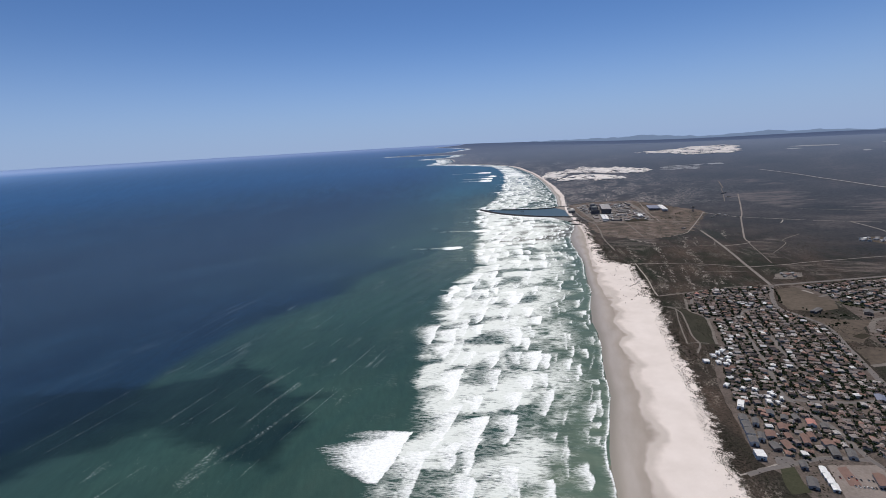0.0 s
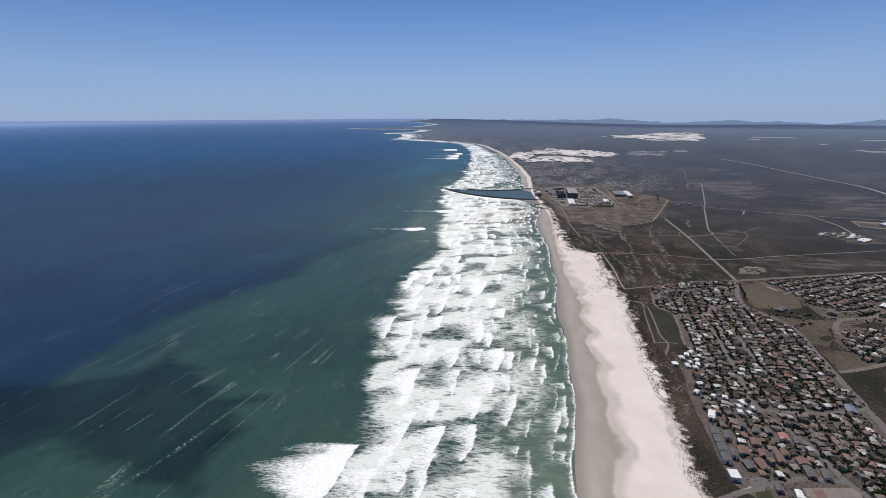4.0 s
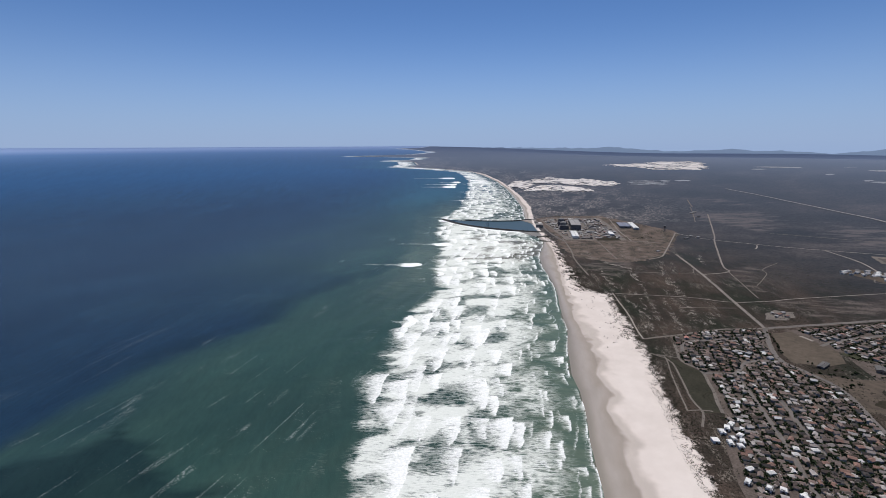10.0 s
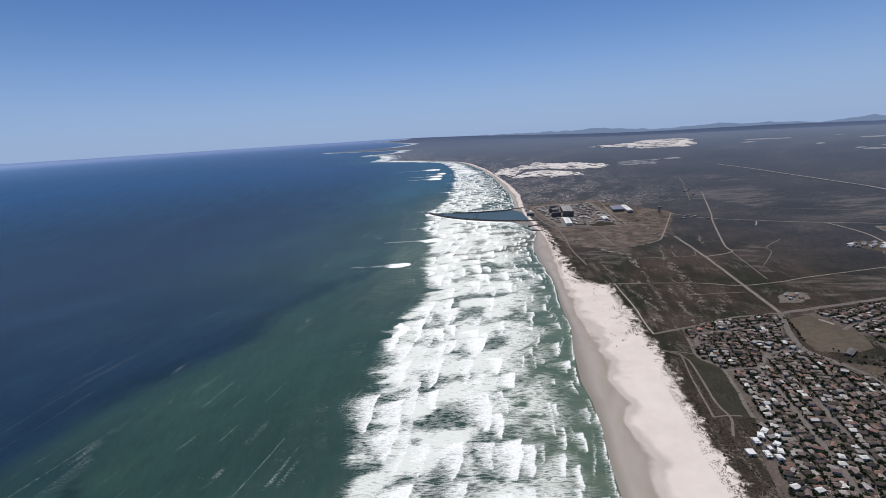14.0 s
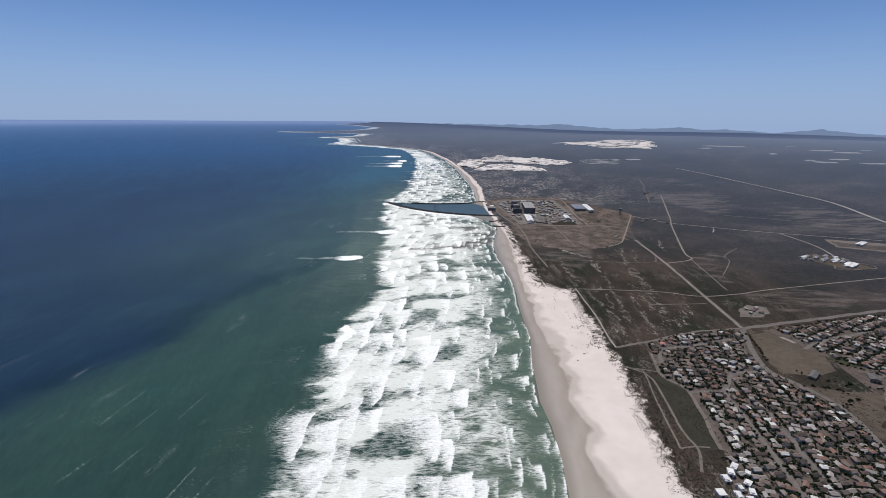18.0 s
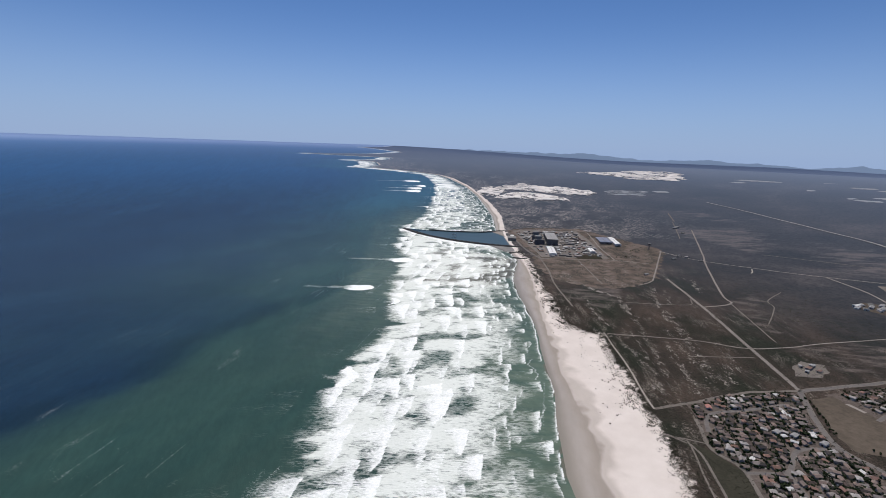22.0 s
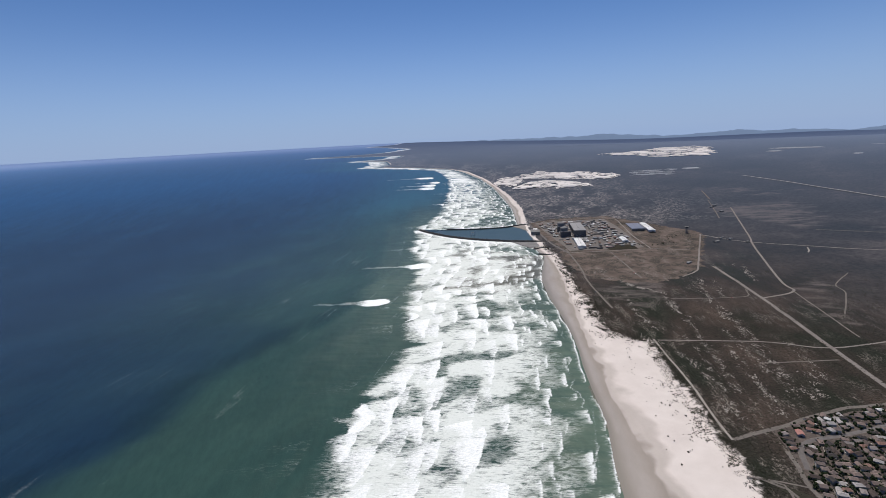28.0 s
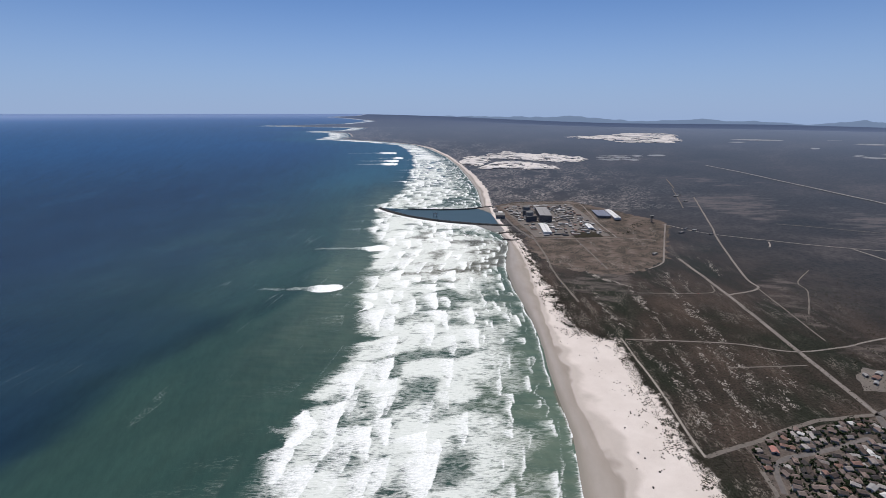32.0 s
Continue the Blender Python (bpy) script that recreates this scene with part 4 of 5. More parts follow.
# ---- tools for things ----
def box(bm, x0, x1, y0, y1, z0, z1):
    vs = [bm.verts.new(p) for p in ((x0, y0, z0), (x1, y0, z0), (x1, y1, z0), (x0, y1, z0), (x0, y0, z1), (x1, y0, z1), (x1, y1, z1), (x0, y1, z1))]
    for q in ((3, 2, 1, 0), (4, 5, 6, 7), (0, 1, 5, 4), (1, 2, 6, 5), (2, 3, 7, 6), (3, 0, 4, 7)):
        bm.faces.new([vs[k] for k in q])


def prism(bm, outline, y0, y1):
    """An outline of (x, z) drawn out along y."""
    a, b = [bm.verts.new((x, y0, z)) for x, z in outline], [bm.verts.new((x, y1, z)) for x, z in outline]
    bm.faces.new(a[::-1]), bm.faces.new(b)
    m = len(outline)
    for k in range(m):
        bm.faces.new((a[k], a[(k + 1) % m], b[(k + 1) % m], b[k]))
    bmesh.ops.recalc_face_normals(bm, faces=bm.faces)


def hipped(bm, w, l, z, rise, eave, ridge):
    """A hipped roof with thick eaves over a plan of w by l; ridge is its ridge's share of the length."""
    a, b = w / 2 + eave, l / 2 + eave
    low = [bm.verts.new(p) for p in ((-a, -b, z - 0.2), (a, -b, z - 0.2), (a, b, z - 0.2), (-a, b, z - 0.2))]
    mid = [bm.verts.new(p) for p in ((-a, -b, z), (a, -b, z), (a, b, z), (-a, b, z))]
    top = [bm.verts.new((0, -b * ridge, z + rise)), bm.verts.new((0, b * ridge, z + rise))]
    bm.faces.new(low[::-1])
    for k in range(4):
        bm.faces.new((low[k], low[(k + 1) % 4], mid[(k + 1) % 4], mid[k]))
    bm.faces.new((mid[0], mid[1], top[0])), bm.faces.new((mid[1], mid[2], top[1], top[0]))
    bm.faces.new((mid[2], mid[3], top[1])), bm.faces.new((mid[3], mid[0], top[0], top[1]))


def gabled(bm, w, l, z, rise, eave):
    a, t = w / 2 + eave, 0.22
    prism(bm, [(-a, z - eave * rise / (w / 2)), (0, z + rise), (a, z - eave * rise / (w / 2)), (a, z - eave * rise / (w / 2) + t), (0, z + rise + t), (-a, z - eave * rise / (w / 2) + t)], -l / 2 - eave, l / 2 + eave)


def part(name, bm, mat, parent, label=""):
    me = bpy.data.meshes.new(name)
    bm.to_mesh(me)
    bm.free()
    me.materials.append(mat)
    ob = new(name, me)
    ob.parent = parent
    return tagged(ob, label) if label else ob


def window(parent, x, y, z, w, h, across):
    """A window set proud of the wall; across: the wall runs along x."""
    bm, f = bmesh.new(), 0.09
    a, b = (w / 2, 0.06) if across else (0.06, w / 2)
    box(bm, x - a, x + a, y - b, y + b, z, z + h)
    frame_ob = part("window", bm, MAT_WHITE, parent)
    bm = bmesh.new()
    a, b = (w / 2 - f, 0.075) if across else (0.075, w / 2 - f)
    box(bm, x - a, x + a, y - b, y + b, z + f, z + h - f)
    part("pane", bm, MAT_GLASS, frame_ob)


def build_house(kind):
    """One house at the origin, its long side along y."""
    root = new("house")
    w, l, h, rise = [(6.8, 10.4, 2.8, 1.7), (7.2, 9.6, 2.8, 1.5), (6.6, 11.2, 2.7, 1.7), (7.2, 9.0, 5.0, 1.4), (7.0, 10.0, 4.8, 0.0), (6.4, 9.0, 2.8, 1.8)][kind]
    bm = bmesh.new()
    box(bm, -w / 2, w / 2, -l / 2, l / 2, -1.0, h)
    if kind in (0, 5):
        vs = [bm.verts.new(p) for p in ((-w / 2, -l / 2, h), (w / 2, -l / 2, h), (0, -l / 2, h + rise), (-w / 2, l / 2, h), (w / 2, l / 2, h), (0, l / 2, h + rise))]
        bm.faces.new((vs[0], vs[1], vs[2])), bm.faces.new((vs[4], vs[3], vs[5]))
    if kind in (1, 2):
        box(bm, w / 2 - 0.2, w / 2 + 3.0, -l / 2 + 1.0, -l / 2 + 5.2, -1.0, h - 0.1)
    part("wall", bm, MAT_WALL, root)
    bm = bmesh.new()
    if kind in (0, 5):
        gabled(bm, w, l, h, rise, 0.5)
    elif kind == 4:
        box(bm, -w / 2 - 0.25, w / 2 + 0.25, -l / 2 - 0.25, l / 2 + 0.25, h, h + 0.45)
        box(bm, -w / 2 + 0.2, w / 2 - 0.2, -l / 2 + 0.3, 0.4, h + 0.45, h + 1.6)
    else:
        hipped(bm, w, l, h, rise, 0.55, 0.45)
    roof = part("roof", bm, MAT_ROOF, root)
    if kind in (1, 2):
        bm = bmesh.new()
        hipped(bm, 4.2, 3.8, h - 0.1, 1.1, 0.35, 0.4)
        bmesh.ops.transform(bm, matrix=pose(w / 2 + 1.4, -l / 2 + 3.1, 0, 0, 0, 90), verts=bm.verts)
        part("garage_roof", bm, MAT_ROOF, root)
    bm = bmesh.new()
    box(bm, w / 4, w / 4 + 0.8, l / 4, l / 4 + 0.7, h, h + max(rise, 0.6) + 0.7)
    part("chimney", bm, MAT_WALL, roof)
    bm = bmesh.new()
    box(bm, w * 0.1, w * 0.1 + 1.1, -l / 2 - 0.05, -l / 2 + 0.05, 0, 2.05)
    part("door", bm, MAT_DOOR, root)
    for s in (-1, 1):
        window(root, -w * 0.25, s * l / 2, 0.9, 2.0, 1.3, True)
        window(root, s * w / 2, l * 0.22, 0.9, 2.2, 1.3, False)
        if h > 4:
            window(root, w * 0.1, s * l / 2, 3.4, 2.4, 1.2, True)
    return tagged(root, ["low plastered house with a gabled tile roof", "plastered bungalow with a hipped roof and garage wing", "long bungalow with a hipped roof and garage wing",
                         "two-storey house with a hipped tile roof", "two-storey flat-roofed modern beach house", "small gabled house among garden trees"][kind], "house", "houses of the town")


def lump(bm, x, y, z, r, flat=0.85, wild=0.25, detail=1):
    got = bmesh.ops.create_icosphere(bm, subdivisions=detail, radius=r, matrix=Matrix.Translation((x, y, z)) @ Euler((random.random() * 6, random.random() * 6, 0)).to_matrix().to_4x4())
    for v in got["verts"]:
        off = v.co - Vector((x, y, z))
        off *= 1 + random.uniform(-wild, wild)
        v.co = Vector((x, y, z)) + Vector((off.x, off.y, off.z * flat))


def build_tree(kind):
    root = new("tree")
    tall, wide = [(6.5, 3.0), (8.5, 3.6), (5.0, 2.6)][kind]
    bm = bmesh.new()
    bmesh.ops.create_cone(bm, cap_ends=True, segments=7, radius1=0.32, radius2=0.14, depth=tall * 0.6, matrix=Matrix.Translation((0, 0, tall * 0.3 - 0.4)))
    for k in range(4):
        a = k * 1.6 + kind
        m = Matrix.Translation((0, 0, tall * 0.42)) @ pose(0, 0, 0, 0, 42, math.degrees(a)) @ Matrix.Translation((0, 0, tall * 0.16))
        bmesh.ops.create_cone(bm, cap_ends=True, segments=5, radius1=0.13, radius2=0.05, depth=tall * 0.34, matrix=m)
    part("trunk", bm, MAT_BARK, root)
    bm = bmesh.new()
    for k in range(34):
        a, u, q = random.uniform(0, 6.28), random.uniform(0, 1), random.uniform(-1, 1)
        r = wide * (0.35 + 0.65 * math.sqrt(u)) * math.sqrt(max(0.05, 1 - q * q * 0.8)) * (0.8 + 0.3 * math.sin(2 * a + kind))
        lump(bm, r * math.cos(a), r * math.sin(a), tall * 0.68 + q * tall * 0.27, random.uniform(0.55, 1.05), 0.7, 0.35)
    part("crown", bm, MAT_LEAF, root)
    return tagged(root, ["dark green garden tree with an uneven crown", "tall dark pine-like tree with a ragged crown", "small round dark garden tree"][kind], "tree", "garden trees of the town")


def ico():
    bm = bmesh.new()
    bmesh.ops.create_icosphere(bm, subdivisions=1, radius=1.0)
    v, f = np.array([p.co[:] for p in bm.verts]), np.array([[q.index for q in t.verts] for t in bm.faces])
    bm.free()
    return v, f


ICO_V, ICO_F = ico()


def strewn(name, places, radii, flat, mat, label, category, wild=0.35, seed=1):
    """Many small uneven lumps in one mesh."""
    rng = np.random.default_rng(seed)
    places, radii = np.asarray(places, float), np.asarray(radii, float)
    m = len(places)
    shape = ICO_V[None] * (1 + rng.uniform(-wild, wild, (m, 12, 1)))
    shape = shape * radii[:, None, None] * np.array([1, 1, flat]) * rng.uniform(0.7, 1.3, (m, 1, 3))
    v = drawn_in((shape + places[:, None]).reshape(-1, 3))
    f = (ICO_F[None] + 12 * np.arange(m)[:, None, None]).reshape(-1, 3)
    return tagged(new(name, to_mesh(name, v, f, mat)), label, category, kind="stuff")


ROAD_DOTS = np.concatenate([np.c_[line, np.full(len(line), w / 2)] for line, w in ROAD_LINES])


def clear_of_roads(x, y, gap):
    d = np.hypot(ROAD_DOTS[:, 0] - x, ROAD_DOTS[:, 1] - y) - ROAD_DOTS[:, 2]
    return d.min() > gap


TOWN = plan([(436, 822), (487, 834), (596, 838), (541, 750), (536, 720), (546, 690), (550, 645), (525, 575), (500, 520), (475, 460), (455, 405), (432, 345), (395, 300), (380, 300), (374, 372),
             (296, 372), (296, 396), (312, 440), (318, 500), (335, 540), (378, 606), (414, 706), (406, 738), (428, 795)])
EAST_A = plan([(660, 826), (850, 842), (1080, 846), (1030, 720), (790, 655), (690, 672), (660, 742)])
EAST_B = plan([(604, 628), (640, 622), (720, 640), (740, 600), (640, 552), (566, 541), (590, 600)])
CLEARINGS = [plan([(640, 720), (672, 720), (660, 660), (630, 660)]), plan([(745, 725), (785, 725), (785, 675), (745, 675)])]
KEEP = []  # footprints already taken: x, y, radius


def house_lots(outline, axis, along, across, seed):
    """Lots in rows along axis, each with a place and a turn."""
    rng = np.random.default_rng(seed)
    a = np.array((math.sin(axis), math.cos(axis)))
    b = np.array((a[1], -a[0]))
    mid = outline.mean(0)
    lots = []
    for i in range(-70, 70):
        for j in range(-70, 70):
            row = i * across + (4.5 if i % 2 else 0)
            p = mid + a * (j * along + rng.uniform(-4, 4) + 6 * math.sin(i * 1.7)) + b * (row + rng.uniform(-1.5, 1.5))
            if not within(p[0], p[1], outline)[0] or not clear_of_roads(p[0], p[1], 5.0) or rng.random() < 0.05:
                continue
            if any(within(p[0], p[1], c)[0] for c in CLEARINGS) or any(math.hypot(p[0] - x, p[1] - y) < r + 4.5 for x, y, r in KEEP):
                continue
            lots.append((p[0], p[1], axis + rng.normal(0, 0.26) + (math.pi / 2 if rng.random() < 0.62 else 0)))
    return lots


# ---- special buildings of the town ----
def hall(name, x, y, turn, w, l, h, rise, wall, roof, label, category="building", group="", doors=1, rows=0, flat=False, z=None):
    """A larger building: w across, l along its own y axis, with windows down both long sides."""
    base = drawn_in([(x * S, y * S, LAND_Z if z is None else z)])[0]
    root = new(name)
    root.matrix_world = pose(base[0], base[1], base[2], 0, 0, -turn)
    bm = bmesh.new()
    box(bm, -w / 2, w / 2, -l / 2, l / 2, -1.5, h)
    if rise and not flat:
        vs = [bm.verts.new(p) for p in ((-w / 2, -l / 2, h), (w / 2, -l / 2, h), (0, -l / 2, h + rise), (-w / 2, l / 2, h), (w / 2, l / 2, h), (0, l / 2, h + rise))]
        bm.faces.new((vs[0], vs[1], vs[2])), bm.faces.new((vs[4], vs[3], vs[5]))
    part("wall", bm, wall, root)
    bm = bmesh.new()
    if flat or not rise:
        box(bm, -w / 2 - 0.3, w / 2 + 0.3, -l / 2 - 0.3, l / 2 + 0.3, h, h + 0.6)
    else:
        gabled(bm, w, l, h, rise, 0.6)
    top = part("roof", bm, roof, root)
    if l > 25:
        for k in range(int(l / 14)):
            bm = bmesh.new()
            box(bm, -0.9, 0.9, -l / 2 + 7 + k * 14 - 0.9, -l / 2 + 7 + k * 14 + 0.9, h + 0.3, h + max(rise, 0.6) + 1.0)
            part("roof_vent", bm, MAT_GREYROOF, top)
    for k in range(doors):
        bm = bmesh.new()
        box(bm, -1.5 + k * 5, 1.5 + k * 5, -l / 2 - 0.07, -l / 2 + 0.05, 0, min(3.5, h * 0.7))
        part("door", bm, MAT_DOOR, root)
    step = max(5.0, l / 12)
    for level in range(rows):
        for k in range(int(l / step)):
            for s in (-1, 1):
                window(root, s * w / 2, -l / 2 + step * (k + 0.5), 1.0 + level * 3.1, step * 0.5, 1.4, False)
        for k in range(max(1, int(w / 6))):
            window(root, -w / 2 + (k + 0.5) * w / max(1, int(w / 6)), -l / 2, 1.0 + level * 3.1 + (0 if doors == 0 else 0.0), 2.0, 1.3, True)
    if flat and w < 12 and rows:
        bm = bmesh.new()
        box(bm, -w * 0.4, w * 0.3, -l * 0.38, l * 0.2, h + 0.6, h + 1.7)
        part("roof_room", bm, wall, top)
        bm = bmesh.new()
        box(bm, w / 2 - 0.1, w / 2 + 2.4, -l * 0.4, l * 0.3, 2.6, 2.8)
        part("terrace", bm, MAT_SLATE, root)
    KEEP.append((x * S, y * S, max(w, l) * 0.5))
    return tagged(root, label, category, group)


for k, (x, y) in enumerate([(298, 433), (294, 421), (290, 410), (285, 397), (306, 426), (296, 402)]):
    hall("terrace_block", x, y, 20 + (k > 3) * 8, 11 - 3 * (k > 3), 15, 6.0, 1.6, MAT_WHITE, MAT_SLATE, "grey-roofed terrace block facing the beach", "apartment block", "terrace blocks by the beach", 1, 2)
hall("beach_villa", 278, 377, 15, 12, 15, 6.0, 0, MAT_WHITE, MAT_WHITE, "bright white flat-roofed villa by the beach", "villa", doors=1, rows=2, flat=True)
hall("curved_hotel", 311, 458, 35, 9, 22, 6, 0, MAT_WHITE, MAT_WHITE, "long white flat-roofed building by the dunes", "building", doors=1, rows=2, flat=True)
hall("orange_house", 358, 420, 25, 11, 14, 4, 2.6, MAT_WHITE, MAT_TERRACOTTA, "large house with a bright orange tile roof", "house", doors=1, rows=1)
for x, y, w, l in [(357, 476, 8, 13), (349, 470, 9, 12), (343, 460, 9, 13), (352, 459, 8, 10), (345, 487, 8, 9), (334, 490, 8, 11), (321, 500, 7, 12), (361, 466, 6, 12)]:
    hall("white_villa", x, y, 22 + (x * 37 % 60) - 30, w * 0.95, l * 1.0, 3.2 + (x * 13 % 4) * 0.6, 0, MAT_WHITE, (MAT_WHITE, MAT_GREYROOF, MAT_WHITE)[x % 3], "white flat-roofed two-storey house", "house", "white houses near the beach", 1, 2, True)
for x, y, w, l in [(344, 556, 8, 13), (350, 549, 9, 10), (357, 556, 7, 11), (352, 563, 8, 12), (362, 566, 8, 11), (348, 575, 9, 12), (357, 580, 8, 12), (366, 586, 8, 13), (372, 577, 7, 10)]:
    hall("white_villa", x, y, 30 + (x * 29 % 60) - 30, w * 0.95, l * 1.0, 3.2 + (x * 11 % 4) * 0.6, 0, MAT_WHITE, (MAT_WHITE, MAT_GREYROOF, MAT_WHITE)[x % 3], "white flat-roofed two-storey house", "house", "white houses near the beach", 1, 2, True)
hall("round_pavilion", 331, 561, 10, 10, 11, 4, 0, MAT_WHITE, MAT_WHITE, "small pale pavilion at the edge of the dunes", "pavilion", flat=True)
for x, y in [(317, 353), (315, 346.5), (313, 340), (311, 333)]:
    hall("white_shed", x, y, 25, 7, 13, 3.6, 1.0, MAT_WHITE, MAT_WHITE, "white shed with a sheet-metal roof", "shed", "white sheds by the car park")
for x, y, w, l in [(307, 405, 13, 16), (326, 415, 12, 15), (311, 387, 11, 19), (333, 394, 9, 22), (349, 387, 14, 12), (321, 400, 8, 13), (342, 399, 8, 12)]:
    hall("brick_complex", x, y, 22 + (x * 17 % 40) - 20, w, l, 4.6, 2.2, MAT_WALL, MAT_PINK, "brown-roofed complex of joined houses", "building", "brown-roofed complex", 1, 1)
for x, y, w, l in [(300, 388, 11, 15), (366, 413, 9, 12), (350, 430, 9, 13), (339, 431, 9, 12), (331, 441, 10, 12), (345, 375, 10, 20), (357, 371, 10, 18), (297, 339, 11, 18), (306, 361, 8, 13)]:
    hall("grey_house", x, y, 22 + (x * 23 % 30) - 15, w, l, 4.0, 1.9, MAT_WALL, MAT_SLATE, "large grey-roofed house near the beach", "house", "grey-roofed houses by the beach", 1, 1)
for x, y, w, l in [(758, 704, 10, 30), (767, 700, 10, 30), (776, 696, 10, 30)]:
    hall("school_block", x, y, 60, w, l, 4.5, 1.2, MAT_WALL, MAT_WHITE, "long school block with a white roof", "school", "school blocks", 1, 1)
hall("school_hall", 652, 686, 40, 16, 24, 6, 2.5, MAT_WALL, MAT_SLATE, "grey-roofed school hall beside the field", "school", doors=2, rows=1)
hall("club_house", 588, 707, 60, 12, 34, 4, 1.5, MAT_WALL, MAT_SLATE, "low grey club house by the sports field", "building", doors=1, rows=1)
for x, y in [(497, 760), (512, 752), (532, 735)]:
    hall("white_villa", x, y, 70, 8, 13, 4, 1.2, MAT_WHITE, MAT_GREYROOF, "white-walled grey-roofed house by the main road", "house", "white houses by the main road", 1, 1)
for x, y, w, l, t in [(680, 898, 9, 15, 70), (693, 905, 8, 13, 70), (668, 889, 6, 10, 60), (687, 888, 7, 11, 75), (673, 905, 6, 9, 20)]:
    hall("depot", x, y, t, w, l, 3.6, 1.2, MAT_WALL, (MAT_GREYROOF, MAT_PINK)[int(w) % 2], "low depot building beside the gravel road", "depot", "roadside depot")
hall("long_hall", 352, 336, 25, 11, 24, 4.5, 2.0, MAT_WALL, MAT_PINK, "long brown-roofed hall beside the car park", "hall", doors=2, rows=1)
hall("red_roof_house", 455, 815, 25, 9, 12, 3.5, 2.0, MAT_WALL, MAT_TERRACOTTA, "house with a terracotta roof at the town's edge", "house", doors=1, rows=1)
hall("blue_roof_hall", 460, 455, 30, 13, 20, 4, 1.8, MAT_WALL, MAT_BLUE, "hall with a bright blue sheet roof", "hall", doors=1, rows=1)

# ---- houses and trees of the town ----
rng = np.random.default_rng(5)
HOUSES = [build_house(k) for k in range(6)]
TREES = [build_tree(k) for k in range(3)]
lots = house_lots(TOWN, 0.37, 11.4, 12.6, 1)
lots.sort(key=lambda p: p[1] + 0.35 * abs(p[0] - 560))
near_lots, far_lots = lots[:250], lots[250:]
far_lots += house_lots(EAST_A, 1.25, 11.8, 13.4, 2) + house_lots(EAST_B, 1.1, 11.8, 13.4, 3)
for n, (x, y, turn) in enumerate(near_lots):
    kind = int(rng.choice(6, p=[0.2, 0.24, 0.2, 0.14, 0.06, 0.16]))
    m = pose(x, y, LAND_Z + 0.1, 0, 0, -math.degrees(turn))
    if HOUSES[kind].get("used"):
        copy_thing(HOUSES[kind], m)
    else:
        HOUSES[kind]["used"] = 1
        HOUSES[kind].matrix_world = m


def build_far_houses():
    """The houses farther from the flight, joined: walls and roofs as loose pieces."""
    verts, faces, slots = [], [], []
    for x, y, turn in far_lots:
        w, l, h = rng.uniform(6.0, 7.6), rng.uniform(8.0, 11.6), rng.choice([2.9, 2.9, 2.9, 5.2])
        for slot in (0, 1):
            bm = bmesh.new()
            if slot == 0:
                box(bm, -w / 2, w / 2, -l / 2, l / 2, -1, h)
            elif rng.random() < 0.5:
                hipped(bm, w, l, h, rng.uniform(1.6, 2.3), 0.5, 0.45)
            else:
                gabled(bm, w, l, h, rng.uniform(1.6, 2.3), 0.5)
            bm.verts.index_update()
            m = pose(x, y, LAND_Z, 0, 0, -math.degrees(turn))
            first = len(verts)
            verts += [m @ v.co for v in bm.verts]
            faces += [[first + v.index for v in f.verts] for f in bm.faces]
            slots += [slot] * len(bm.faces)
            bm.free()
    me = to_mesh("houses", drawn_in([v[:] for v in verts]), faces, [MAT_WALLS, MAT_ROOFS], slots=slots)
    tagged(new("houses", me), "many plastered houses with dark tile roofs", "houses", kind="stuff")


build_far_houses()


def yard_walls():
    """Low pale walls, patios and sheds between the houses, joined."""
    verts, faces = [], []
    for x, y, turn in near_lots + far_lots:
        m = pose(x, y, LAND_Z, 0, 0, -math.degrees(turn))
        shapes = [(-5.4, -5.2, -5.6, 5.6, 1.7)] if rng.random() < 0.7 else []
        shapes += [(-5.2, 4.0, 5.5, 5.7, 1.7)] if rng.random() < 0.5 else []
        a, b, w, l = rng.uniform(3.4, 4.6), rng.uniform(-4, 3), rng.uniform(1.2, 3.0), rng.uniform(1.4, 3.6)
        shapes += [(a, a + w, b, b + l, rng.choice([0.35, 2.1]))] if rng.random() < 0.75 else []
        for x0, x1, y0, y1, h in shapes:
            bm = bmesh.new()
            box(bm, x0, x1, y0, y1, -0.2, h)
            bm.verts.index_update()
            first = len(verts)
            verts += [(m @ v.co)[:] for v in bm.verts]
            faces += [[first + v.index for v in f.verts] for f in bm.faces]
            bm.free()
    tagged(new("yard_walls", to_mesh("yard_walls", drawn_in(verts), faces, MAT_WALLS)), "pale garden walls, patios and sheds between houses", "walls", kind="stuff")


yard_walls()


def town_trees():
    spots = []
    for x, y, turn in near_lots + far_lots:
        for k in range(rng.integers(4, 9)):
            a, d = rng.uniform(0, 6.28), rng.uniform(5.5, 9.0)
            px, py = x + d * math.cos(a), y + d * math.sin(a)
            if clear_of_roads(px, py, 1.0):
                spots.append((px, py))
    return spots


